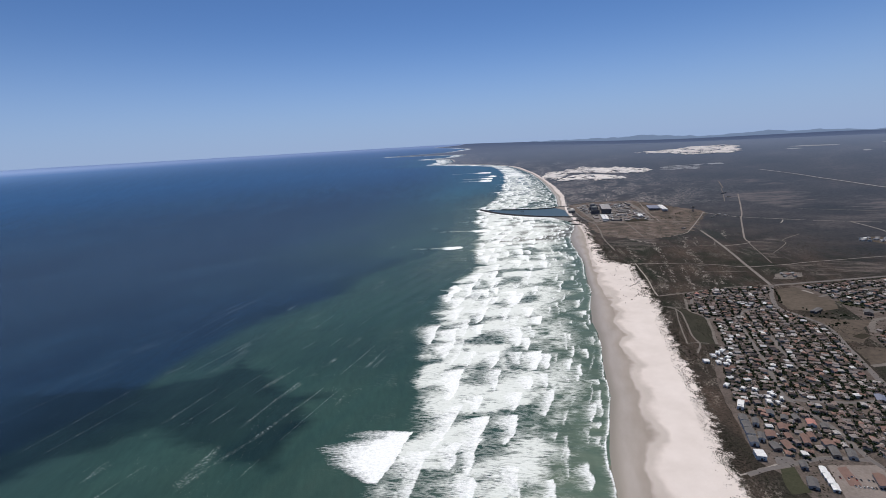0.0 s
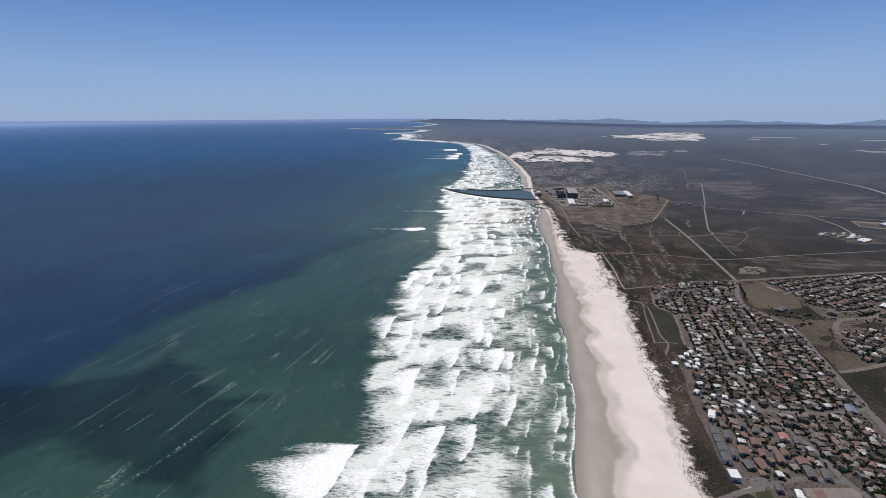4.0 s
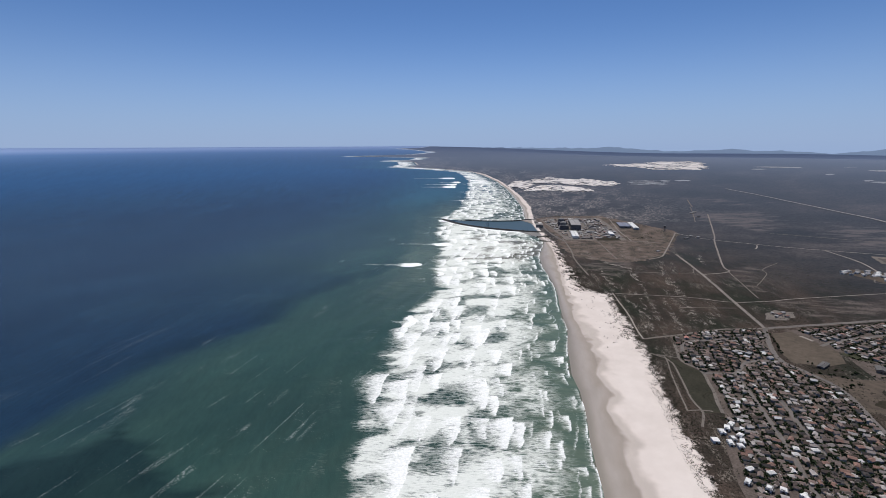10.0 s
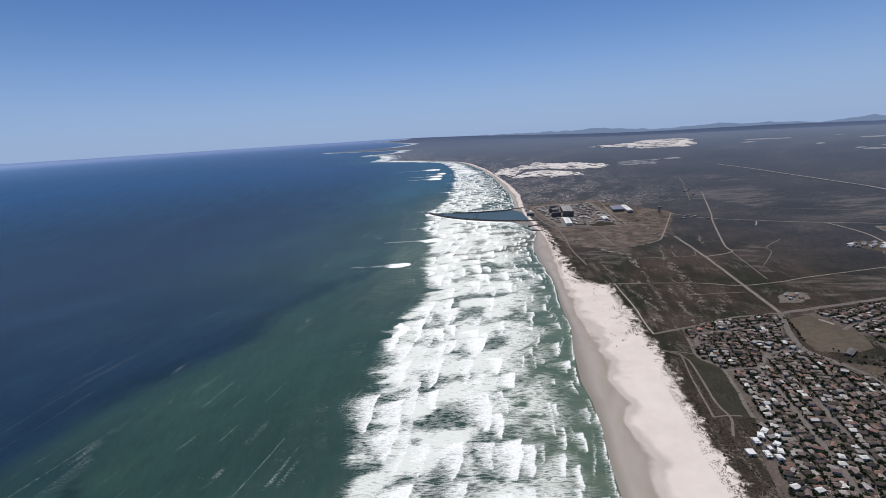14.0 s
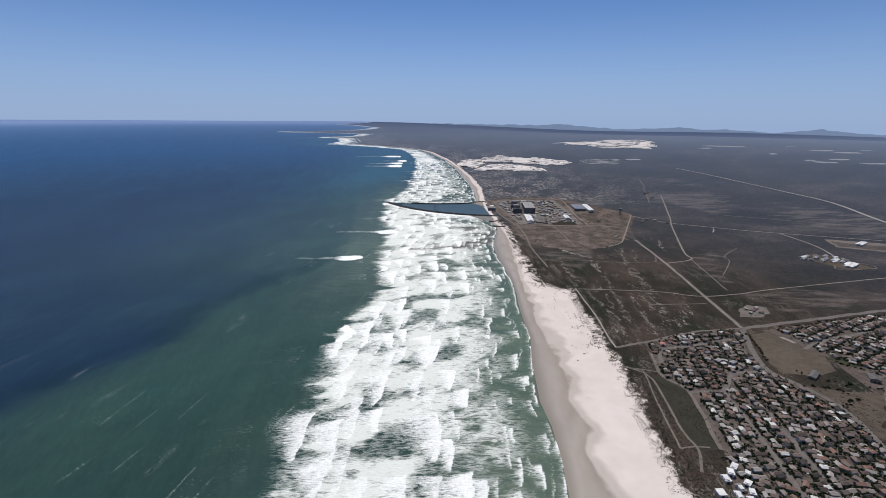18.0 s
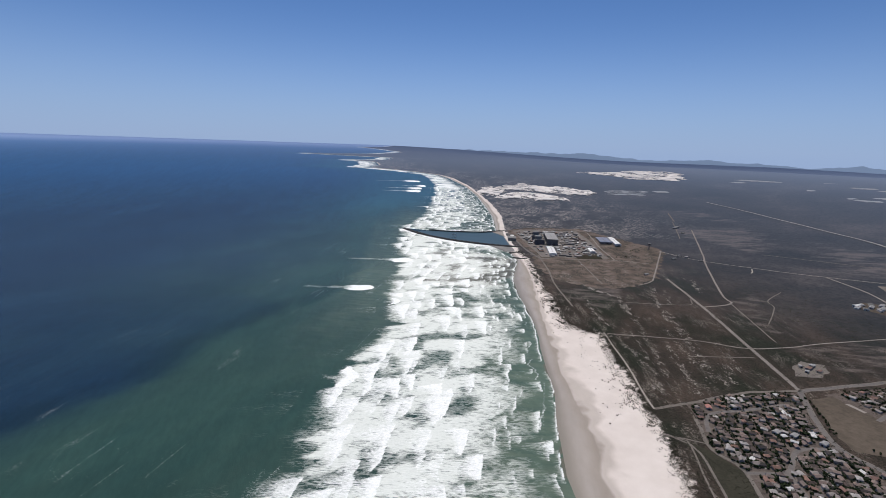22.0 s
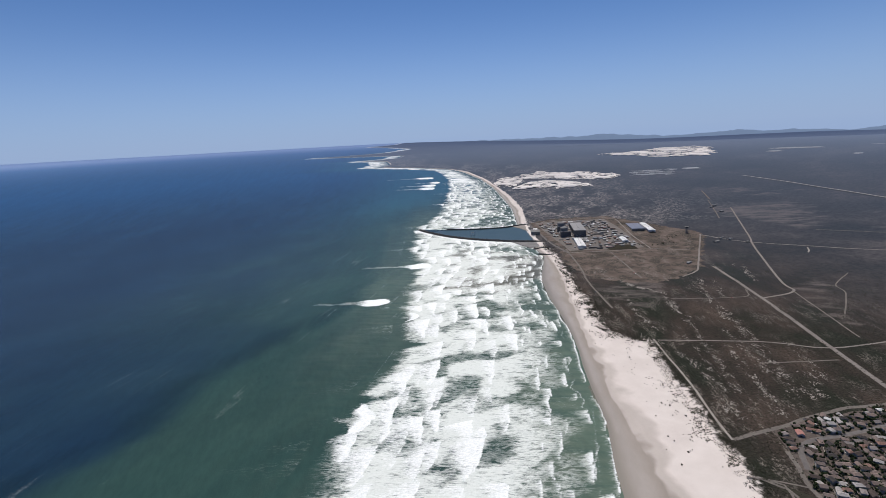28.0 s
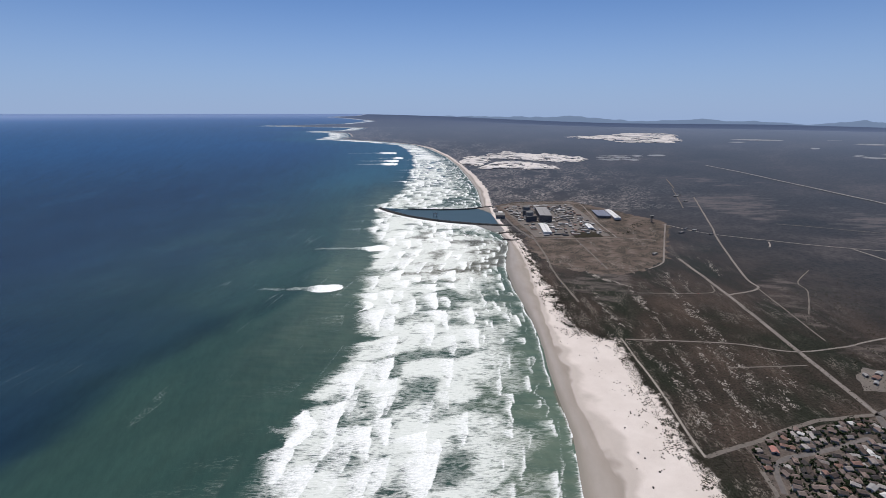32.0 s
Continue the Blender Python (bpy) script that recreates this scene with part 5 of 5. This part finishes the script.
spots = town_trees()
spots.sort(key=lambda p: p[1])
for n, (x, y) in enumerate(spots[:250]):
    kind = int(rng.integers(0, 3))
    s = rng.uniform(0.6, 1.05)
    t = TREES[kind] if not TREES[kind].get("used") else copy_thing(TREES[kind], Matrix())
    t["used"] = 1
    t.matrix_world = pose(x, y, LAND_Z, 0, 0, rng.uniform(0, 360)) @ Matrix.Diagonal((s, s, s, 1))
for ob in scene.objects:
    if "used" in ob:
        del ob["used"]
def tree_row(pts, gap, wide):
    line = smooth_line(plan(pts), gap)
    return [(x + rng.normal(0, wide), y + rng.normal(0, wide)) for x, y in line if rng.random() < 0.8]


spots += tree_row([(600, 826), (585, 790), (562, 752)], 6, 1.5) + tree_row([(575, 720), (600, 690), (640, 665)], 6, 4) + tree_row([(560, 690), (590, 660), (560, 640)], 7, 5)
spots += tree_row([(650, 735), (668, 690), (672, 655)], 5, 6) + tree_row([(690, 660), (740, 645), (790, 655)], 6, 5) + tree_row([(660, 830), (760, 838), (900, 846)], 9, 3)
spots += tree_row([(640, 1640), (700, 1600), (760, 1570), (800, 1600)], 9, 10) + tree_row([(820, 1640), (860, 1660)], 6, 9)
crowns, sizes = [], []
for x, y in spots[250:]:
    for k in range(4):
        crowns.append((x + rng.normal(0, 1.1), y + rng.normal(0, 1.1), LAND_Z + rng.uniform(1.2, 3.4)))
        sizes.append(rng.uniform(0.8, 1.7))
strewn("garden_trees", crowns, sizes, 0.9, MAT_LEAF, "dark garden trees and hedges between houses", "trees", seed=4)

# ---- scrub on dunes and plain ----
def beach_scrub():
    places, sizes = [], []
    for k in range(46000):
        y = rng.uniform(300, 2500)
        p = shore(y, 3)
        x = p + rng.exponential(8.0) - 24 * rng.random() ** 2.4
        if rough_noise(x / 11, y / 11, 140) < 0.46:
            continue
        places.append((x, y, 2.9 + 0.05 * max(0, min(20, x - p + 8))))
        sizes.append(rng.uniform(0.22, 0.62))
    for k in range(11000):  # hummocks out on the sand round the sharp corner of the plants
        y = rng.uniform(1180, 2300)
        x = shore(y, 3) - rng.exponential(13.0 if y > 1570 else 11.0) * (1.0 if rng.random() < 0.8 else 2.0)
        if x < shore(y, 2) + 8 or rough_noise(x / 13, y / 17, 141) < 0.55:
            continue
        places.append((x, y, 2.5)), sizes.append(rng.uniform(0.4, 1.35))
    strewn("dune_scrub", places, sizes, 0.75, MAT_BUSH, "dark tufts of dune scrub along the beach", "scrub", seed=6)


OPEN = ([(604, 820), (640, 825), (650, 748), (628, 712), (590, 705), (556, 722), (560, 745)], [(329, 360), (372, 352), (352, 312), (308, 316)],
        [(276, 361), (303, 361), (288, 325), (262, 325)], [(536, 1980), (800, 1980), (722, 1545), (513, 1566)], [(480, 1350), (471, 1480), (512, 1640), (520, 1850), (545, 2000), (640, 2050), (830, 2030), (945, 1680), (930, 1630), (735, 1365), (690, 1330), (600, 1290), (540, 1300)])


def plain_scrub():
    places, sizes = [], []
    while len(places) < 26000:
        x, y = rng.uniform(380, 1500), rng.uniform(420, 2350)
        p = shore(y, 3)
        if x < p + 3 or within(x, y, TOWN)[0] or rough_noise(x / 30, y / 60, 150) < 0.42:
            continue
        d = math.hypot(x - 300, y - 700)
        if rng.random() > 1.25 - d / 1500:
            continue
        places.append((x, y, LAND_Z + 0.2)), sizes.append(rng.uniform(0.5, 1.4))
    keep = [k for k, (x, y, z) in enumerate(places) if clear_of_roads(x, y, 1.0) and not within(x, y, EAST_A)[0] and not within(x, y, EAST_B)[0]
            and not any(within(x, y, plan(p))[0] for p in OPEN)]
    strewn("heath_scrub", [places[k] for k in keep], [sizes[k] for k in keep], 0.55, MAT_BUSH, "low dark heath scrub on sandy plain", "scrub", seed=7)


beach_scrub()
plain_scrub()


# ---- dunes ----
def dune(name, pts, high, label, step=40.0, wild=60.0, mat=MAT_DUNE, gaps=0.36, category="dunes"):
    """A field of bare sand with crests, standing a little above the plain."""
    outline = rough_outline(plan(pts), step, wild, 3)
    lo, hi = outline.min(0), outline.max(0)
    nx, ny = int((hi[0] - lo[0]) / step) + 2, int((hi[1] - lo[1]) / step) + 2
    xs, ys = np.meshgrid(np.linspace(lo[0], hi[0], nx), np.linspace(lo[1], hi[1], ny))
    inside = within(xs.ravel(), ys.ravel(), outline).reshape(xs.shape)
    inside &= rough_noise(xs / (step * 6), ys / (step * 3), 19) > gaps
    heap = inside.astype(float)
    for k in range(6):
        heap = (heap + np.roll(heap, 1, 0) + np.roll(heap, -1, 0) + np.roll(heap, 1, 1) + np.roll(heap, -1, 1)) / 5
    h = LAND_Z + 0.6 + high * heap * heap * (0.3 + rough_noise(xs / 160, ys / 90, 9))
    v = drawn_in(np.stack([xs, ys, h], -1).reshape(-1, 3))
    faces = [q for q in sheet_faces(ny, nx) if inside.ravel()[q].sum() >= 3]
    tagged(new(name, to_mesh(name, v, faces, mat, smooth=True)), label, category, kind="structure")


dune("dune_field", [(720, 3330), (860, 3729), (985, 3715), (1038, 3859), (1166, 3953), (1240, 4118), (1269, 4056), (1261, 3888), (1376, 3822), (1463, 3866), (1533, 3753), (1536, 3605), (1600, 3550), (1588, 3461),
                    (1449, 3271), (1319, 3248), (1254, 3333), (1122, 3472), (977, 3533), (817, 3165), (740, 3143)], 15, "bare white dune field behind the beach", 11, 44, gaps=0.41)
dune("dune_field", [(760, 3041), (910, 3298), (1007, 3363), (1082, 3354), (1156, 3230), (1211, 3081), (1184, 2955), (1049, 2942), (972, 2922), (969, 3014), (817, 2972)], 13, "bare white dune field behind the beach", 10, 40, gaps=0.38)
dune("dune_field_far", [(3216, 6231), (3644, 6710), (3911, 6712), (4155, 6531), (4006, 6049), (3747, 5784), (3423, 5108), (3062, 4754), (2934, 4855), (2629, 4879), (2700, 5368), (2600, 5600), (2500, 5900), (2560, 6020),
                        (2804, 6039)], 20, "distant field of bare white dunes", 26, 120, gaps=0.40)
dune("sandy_clearing", [(1739, 3658), (2134, 3700), (1818, 3261), (1617, 3384)], 5, "pale sandy clearing near the dunes", 12, 60, MAT_FIELD, 0.5, "ground")
for x, y, long in [(5040, 5040, 215), (4750, 4397, 250), (5172, 4580, 175), (3518, 3392, 75), (3843, 3432, 145), (3760, 3110, 175), (3819, 4027, 66), (4258, 5146, 490), (3781, 4830, 155), (4710, 4086, 235), (5212, 4274, 250),
                   (2162, 3615, 133), (3481, 3231, 175)]:
    away = np.array((x - 40, y - 260)) / math.hypot(x - 40, y - 260)
    side, deep = np.array((away[1], -away[0])) * long / 2, away * math.hypot(x, y) / 46
    dune("farm_field", [(x, y) - side - deep * 0.4, (x, y) - side * 0.2 - deep, (x, y) + side - deep * 0.3, (x, y) + side * 0.8 + deep, (x, y) - side * 0.6 + deep * 0.7], 6, "pale far-off farm field", 26, 30, MAT_FIELD, 0.3, "field")



# ---- breakwaters and harbour basin ----
def breakwater(pts, width, high, label):
    line = smooth_line(plan(pts), 8.0)
    way = np.gradient(line, axis=0)
    way /= np.hypot(*way.T)[:, None]
    side = np.stack([way[:, 1], -way[:, 0]], 1)
    prof = [(-1.0, -4), (-0.42, high * 0.8), (-0.3, high), (0.3, high), (0.42, high * 0.8), (1.0, -4)]
    v = np.stack([np.c_[line + side * (width * a), np.full(len(line), z)] for a, z in prof], 1)
    v[:, 1:-1, 2] += (grain(v[:, 1:-1, 0] / 3, v[:, 1:-1, 1] / 3, 5) - 0.5) * 0.8
    ob = new("breakwater", to_mesh("breakwater", drawn_in(v.reshape(-1, 3)), sheet_faces(len(line), 6)[:, ::-1], MAT_ROCK))
    tagged(ob, label, "breakwater", kind="structure")
    places, sizes = [], []
    for p, s in zip(line, side):
        for k in range(7):
            a = rng.uniform(-0.85, 0.85)
            q = p + s * width * a + rng.normal(0, 2, 2)
            places.append((*q, np.interp(abs(a), [0, 0.3, 0.45, 1], [high, high, high * 0.75, -3.5]))), sizes.append(rng.uniform(1.0, 2.2))
    return places, sizes


rock_p, rock_s = [], []
for pts, width, high, label in (
        ([(172, 2030), (190, 1985), (228, 1916), (280, 1851), (342, 1797), (413, 1754), (480, 1724), (505, 1712)], 13, 6, "long dark rubble breakwater guarding the basin"),
        ([(258, 1998), (300, 1982), (363, 1967), (441, 1962), (494, 1980), (530, 1988)], 10, 5, "dark rubble breakwater on the far side"),
        ([(446, 1640), (470, 1645), (505, 1630)], 8, 4, "short rubble groyne at the outlet"),
        ([(442, 1586), (460, 1572), (480, 1574), (500, 1590), (512, 1600)], 8, 4, "short rubble groyne at the outlet")):
    got = breakwater(pts, width, high, label)
    rock_p += got[0]
    rock_s += got[1]
strewn("breakwater_rocks", rock_p, rock_s, 0.8, MAT_ROCK, "dark armour rocks heaped along breakwaters", "rocks", seed=8)
area("basin_water", [(232, 1925), (283, 1858), (344, 1804), (415, 1762), (488, 1728), (506, 1765), (512, 1830), (508, 1915), (490, 1966), (441, 1955), (363, 1960), (300, 1975), (262, 1990), (210, 1975)],
     MAT_BASIN, "calm dark blue water in the harbour basin", "water", lift=-2.6, wild=2)
area("settling_pond", [(410, 1748), (491, 1710), (496, 1690), (486, 1665), (440, 1656)], MAT_CONCRETE, "grey settling pond beside the basin", "water", lift=-2.3, wild=2)
area("basin_beach", [(470, 1985), (490, 1925), (508, 1840), (522, 1840), (536, 1985)], MAT_PALE, "pale sand at the head of the basin", lift=-2.0, wild=2)


# ---- power station ----
def reactor(x, y):
    base = drawn_in([(x * S, y * S, LAND_Z)])[0]
    root = new("reactor_building")
    root.location = base
    bm = bmesh.new()
    bmesh.ops.create_cone(bm, cap_ends=True, segments=28, radius1=16, radius2=16, depth=34, matrix=Matrix.Translation((0, 0, 16)))
    part("drum", bm, MAT_CONCRETE, root)
    bm = bmesh.new()
    bmesh.ops.create_uvsphere(bm, u_segments=28, v_segments=8, radius=16.2, matrix=Matrix.Translation((0, 0, 33)) @ Matrix.Diagonal((1, 1, 0.4, 1)))
    part("dome", bm, MAT_CONCRETE, root)
    bm = bmesh.new()
    box(bm, -22, 22, -27, -13, -1, 22)
    part("annex", bm, MAT_DARKBLOCK, root)
    return tagged(root, "grey concrete reactor building with a low dome", "reactor", "reactor buildings")


reactor(596, 1842), reactor(578, 1768)
TURN = 15
hall("turbine_hall", 632, 1800, TURN, 50, 175, 26, 0, MAT_DARKBLOCK, MAT_GREYROOF, "huge grey-roofed turbine hall of the power station", "power station", doors=3, rows=3, flat=True)
hall("warehouse", 576, 1645, TURN, 30, 135, 9, 3, MAT_WHITE, MAT_WHITE, "long white warehouse of the power station", "warehouse", doors=3, rows=1)
hall("warehouse", 704, 1652, TURN, 22, 70, 7, 2.5, MAT_WHITE, MAT_WHITE, "white-roofed warehouse of the power station", "warehouse", doors=2, rows=1)
hall("blue_roof_store", 819, 1805, TURN, 55, 120, 7, 0, MAT_CONCRETE, MAT_BLUE, "low store with a blue sheet roof", "warehouse", doors=2, rows=1, flat=True)
hall("white_roof_store", 848, 1788, TURN, 26, 165, 7, 2, MAT_WHITE, MAT_WHITE, "long low store with a white roof", "warehouse", doors=2, rows=1)
hall("pump_house", 510, 1828, TURN, 38, 55, 12, 0, MAT_CONCRETE, MAT_CONCRETE, "concrete pump house at the basin's head", "pump house", doors=2, rows=1, flat=True)
hall("pump_shed", 520, 1858, TURN, 18, 40, 9, 2, MAT_WHITE, MAT_WHITE, "white-roofed pump shed beside the basin", "shed")
area("dark_yard", [(629, 1612), (701, 1599), (691, 1550), (620, 1559)], MAT_HOLLOW, "dark rectangular yard of the power station", lift=0.9, wild=1)
area("paved_yard", [(560, 1990), (625, 2000), (800, 1980), (770, 1800), (730, 1640), (715, 1560), (525, 1585), (535, 1720), (545, 1860)], MAT_YARDS, "paved grey yard of the power station", lift=0.3, wild=3)
for k in range(560):
    x, y = rng.uniform(545, 790), rng.uniform(1570, 1985)
    if not within(x, y, np.array([(560, 1980), (780, 1965), (745, 1780), (715, 1575), (540, 1590)]))[0] or any(math.hypot(x * S - a, y * S - b) < r * 0.5 + 7 for a, b, r in KEEP):
        continue
    w, l, h = rng.uniform(4, 13), rng.uniform(6, 26), rng.uniform(2.2, 5)
    mats = [(MAT_CONCRETE, MAT_GREYROOF), (MAT_DARKBLOCK, MAT_SLATE), (MAT_WHITE, MAT_WHITE), (MAT_CONCRETE, MAT_PINK)][int(rng.choice(4, p=[0.58, 0.16, 0.08, 0.18]))]
    hall("plant_building", x, y, TURN + 90 * int(rng.integers(0, 2)), w, l, h, 0, *mats, "flat-roofed service building of the power station", "building", "service buildings", 1, 0, True)
mast = new("intake_tower")
mast.location = drawn_in([(324 * S, 1878 * S, -2)])[0]
for k, (dx, s) in enumerate(((-7, 3.0), (7, 3.0))):
    bm = bmesh.new()
    bmesh.ops.create_cone(bm, cap_ends=True, segments=8, radius1=s, radius2=1.2, depth=22, matrix=Matrix.Translation((dx, 0, 11)))
    part("pylon", bm, MAT_WHITE, mast)
bm = bmesh.new()
box(bm, -9, 9, -1.5, 1.5, 14, 16)
part("beam", bm, MAT_CONCRETE, mast)
tagged(mast, "twin pale concrete pylons on the breakwater", "tower")
# farm complexes out on the plain
for k in range(12):
    a = k * 2 * math.pi / 12
    x, y = 1085 + 42 * math.cos(a) + 3 * math.sin(k * 5), 1126 + 24 * math.sin(a) - 12 * math.cos(a) + 3 * math.cos(k * 7)
    hall("farm_shed", x, y, 60 + (k * 53 % 70) - 35, 7 + k % 4 * 2, 16 + k * 7 % 24, 3.2 + k % 3, 1.2, MAT_WHITE, (MAT_GREYROOF, MAT_WHITE, MAT_GREYROOF, MAT_SLATE)[k % 4], "pale shed in a ring of farm buildings", "farm building", "sheds on the plain")
for x, y, w, l, t in [(1082, 1122, 12, 34, 66), (1070, 1134, 10, 26, 60), (1098, 1112, 14, 30, 70), (1100, 1078, 30, 44, 62), (1086, 1070, 22, 40, 62), (1306, 1221, 20, 64, 66)]:
    hall("farm_shed", x, y, t, w, l, 5, 2, MAT_WHITE, MAT_GREYROOF if w < 13 else MAT_WHITE, "long pale shed out on the plain", "farm building", "sheds on the plain")
area("farm_yard", [(1040, 1130), (1052, 1155), (1090, 1166), (1135, 1142), (1128, 1100), (1128, 1055), (1060, 1050), (1052, 1086)], MAT_BARE, "brown yard between farm sheds", lift=0.5, wild=8)
road("farm_track", [(1108, 1098), (1140, 1080), (1136, 1052), (1100, 1050), (1060, 1050), (1042, 1062), (1062, 1082)], 4, MAT_TRACK, "pale track looping round the sheds", lift=0.7)
area("farm_yard", [(1262, 1282), (1215, 1209), (1290, 1150), (1400, 1090), (1430, 1160), (1376, 1215)], MAT_TRACK, "pale sandy yard around a long shed", lift=0.6, wild=6)
area("farm_lawn", [(1258, 1262), (1232, 1214), (1292, 1168), (1385, 1118), (1402, 1150), (1340, 1196), (1290, 1222)], MAT_CLEAR, "dull brown grass inside the sandy yard", lift=0.8, wild=6)
area("depot_yard", [(640, 880), (655, 902), (690, 922), (716, 908), (700, 884), (672, 872)], MAT_TRACK, "pale sandy yard of the depot", lift=0.25, wild=7)


# ---- parked cars ----
CAR_PAINT = varied("car_paint", [(0.0, (0.6, 0.6, 0.6)), (0.35, (0.05, 0.05, 0.06)), (0.55, (0.3, 0.3, 0.32)), (0.75, (0.25, 0.03, 0.03)), (0.88, (0.04, 0.08, 0.2))], False, 3.0, 0.35)
MAT_TYRE = plain("tyre_rubber", (0.015, 0.015, 0.015), (0.03, 0.03, 0.03), 0.3, 0.9)


def build_car():
    root = new("car")
    bm = bmesh.new()
    prism(bm, [(-2.1, 0.35), (2.1, 0.35), (2.15, 0.75), (1.3, 0.95), (-2.0, 0.98), (-2.15, 0.7)], -0.85, 0.85)
    part("body", bm, CAR_PAINT, root)
    bm = bmesh.new()
    prism(bm, [(-1.8, 0.95), (0.95, 0.94), (0.35, 1.42), (-1.3, 1.45)], -0.75, 0.75)
    part("cabin", bm, MAT_GLASS, root)
    for x in (-1.3, 1.3):
        for y in (-0.8, 0.8):
            bm = bmesh.new()
            bmesh.ops.create_cone(bm, cap_ends=True, segments=12, radius1=0.33, radius2=0.33, depth=0.22, matrix=pose(x, y, 0.33, 90))
            part("wheel", bm, MAT_TYRE, root)
    return tagged(root, "small parked passenger car", "car", "parked cars")


car = build_car()
car.matrix_world = pose(335 * S, 345 * S, LAND_Z + 0.22, 0, 0, 20)
for k in range(26):
    a, b = k % 13, k // 13
    if rng.random() < 0.25:
        continue
    copy_thing(car, pose(325 * S + a * 4.2 + b * 6, 345 * S - a * 1.2 - b * 16 + rng.uniform(-0.6, 0.6), LAND_Z + 0.22, 0, 0, 70 + rng.uniform(-4, 4) + 180 * int(rng.integers(0, 2))))
for line, width in ROAD_LINES[-14:-6]:
    for k in range(3):
        i = int(rng.integers(1, len(line) - 1))
        way = line[i] - line[i - 1]
        side = np.array((way[1], -way[0])) / np.hypot(*way)
        p = line[i] + side * (width / 2 + 1.2)
        copy_thing(car, pose(p[0], p[1], LAND_Z + 0.42, 0, 0, math.degrees(math.atan2(way[1], way[0]))))


# ---- small things on the plain ----
def water_tower(x, y):
    root = new("water_tower")
    root.location = drawn_in([(x * S, y * S, LAND_Z)])[0]
    for a in range(4):
        bm = bmesh.new()
        bmesh.ops.create_cone(bm, cap_ends=True, segments=8, radius1=0.9, radius2=0.7, depth=22, matrix=Matrix.Translation((4 * math.cos(a * 1.571 + 0.8), 4 * math.sin(a * 1.571 + 0.8), 10)))
        part("leg", bm, MAT_CONCRETE, root)
    bm = bmesh.new()
    bmesh.ops.create_cone(bm, cap_ends=True, segments=20, radius1=5.5, radius2=7.5, depth=7, matrix=Matrix.Translation((0, 0, 24)))
    part("tank", bm, MAT_DARKBLOCK, root)
    bm = bmesh.new()
    bmesh.ops.create_cone(bm, cap_ends=True, segments=20, radius1=7.8, radius2=0.5, depth=2.2, matrix=Matrix.Translation((0, 0, 28.5)))
    part("lid", bm, MAT_CONCRETE, root)
    return tagged(root, "dark water tower on four concrete legs", "water tower")


water_tower(908, 1682)
for x, y, w, l in [(909, 1555, 14, 34), (729, 1398, 12, 22), (722, 1392, 8, 14), (960, 1572, 12, 24), (975, 1530, 10, 20), (948, 1590, 10, 26), (1250, 2060, 16, 40), (1275, 2085, 14, 34), (1215, 1960, 14, 30)]:
    hall("plain_shed", x, y, 75, w * 0.7, l * 0.7, 4.0, 0, MAT_CONCRETE, MAT_CONCRETE if x % 2 else MAT_GREYROOF, "low pale shed beside a track", "shed", "low sheds on the plain", 1, 0, True)


def sand_lines():
    """Rows of small blown-out sand patches between the scrub."""
    places, sizes = [], []
    for pts, many in (([(676, 1286), (634, 1209), (602, 1135), (587, 1091)], 260), ([(693, 1266), (650, 1184)], 90), ([(571, 1250), (539, 1160), (536, 1116)], 240), ([(524, 1007), (467, 849)], 260),
                      ([(490, 1049), (460, 960), (420, 851)], 240), ([(543, 956), (521, 866)], 120), ([(427, 1065), (448, 1009), (444, 941), (416, 861)], 240), ([(524, 1312), (538, 1272), (567, 1231)], 420),
                      ([(495, 1236), (467, 1146), (466, 1078)], 260), ([(804, 1360), (817, 1348), (791, 1301), (767, 1251)], 110), ([(560, 1060), (520, 930)], 120), ([(610, 1000), (570, 900)], 90),
                      ([(640, 1240), (600, 1090), (560, 980)], 150), ([(563, 1213), (515, 1069), (479, 960), (454, 894)], 420), ([(615, 1142), (560, 1000), (531, 926), (504, 875)], 380), ([(563, 920), (535, 869)], 90), ([(794, 1324), (781, 1272)], 50)):
        line = smooth_line(plan(pts), 3.0)
        for k in range(int(many * 3.4)):
            p = line[int(rng.integers(0, len(line)))] + rng.normal(0, 1, 2) * (4.5, 4.5)
            if rough_noise(p[0] / 9, p[1] / 14, 160) < 0.5 or not clear_of_roads(p[0], p[1], 1.0):
                continue
            places.append((p[0], p[1], LAND_Z + 0.15)), sizes.append(rng.uniform(0.3, 0.95) * (1.8 if rng.random() < 0.12 else 1.0))
    strewn("sand_patches", places, sizes, 0.12, MAT_SAND, "pale blown-out sand patches between scrub", "sand", wild=0.6, seed=9)


sand_lines()
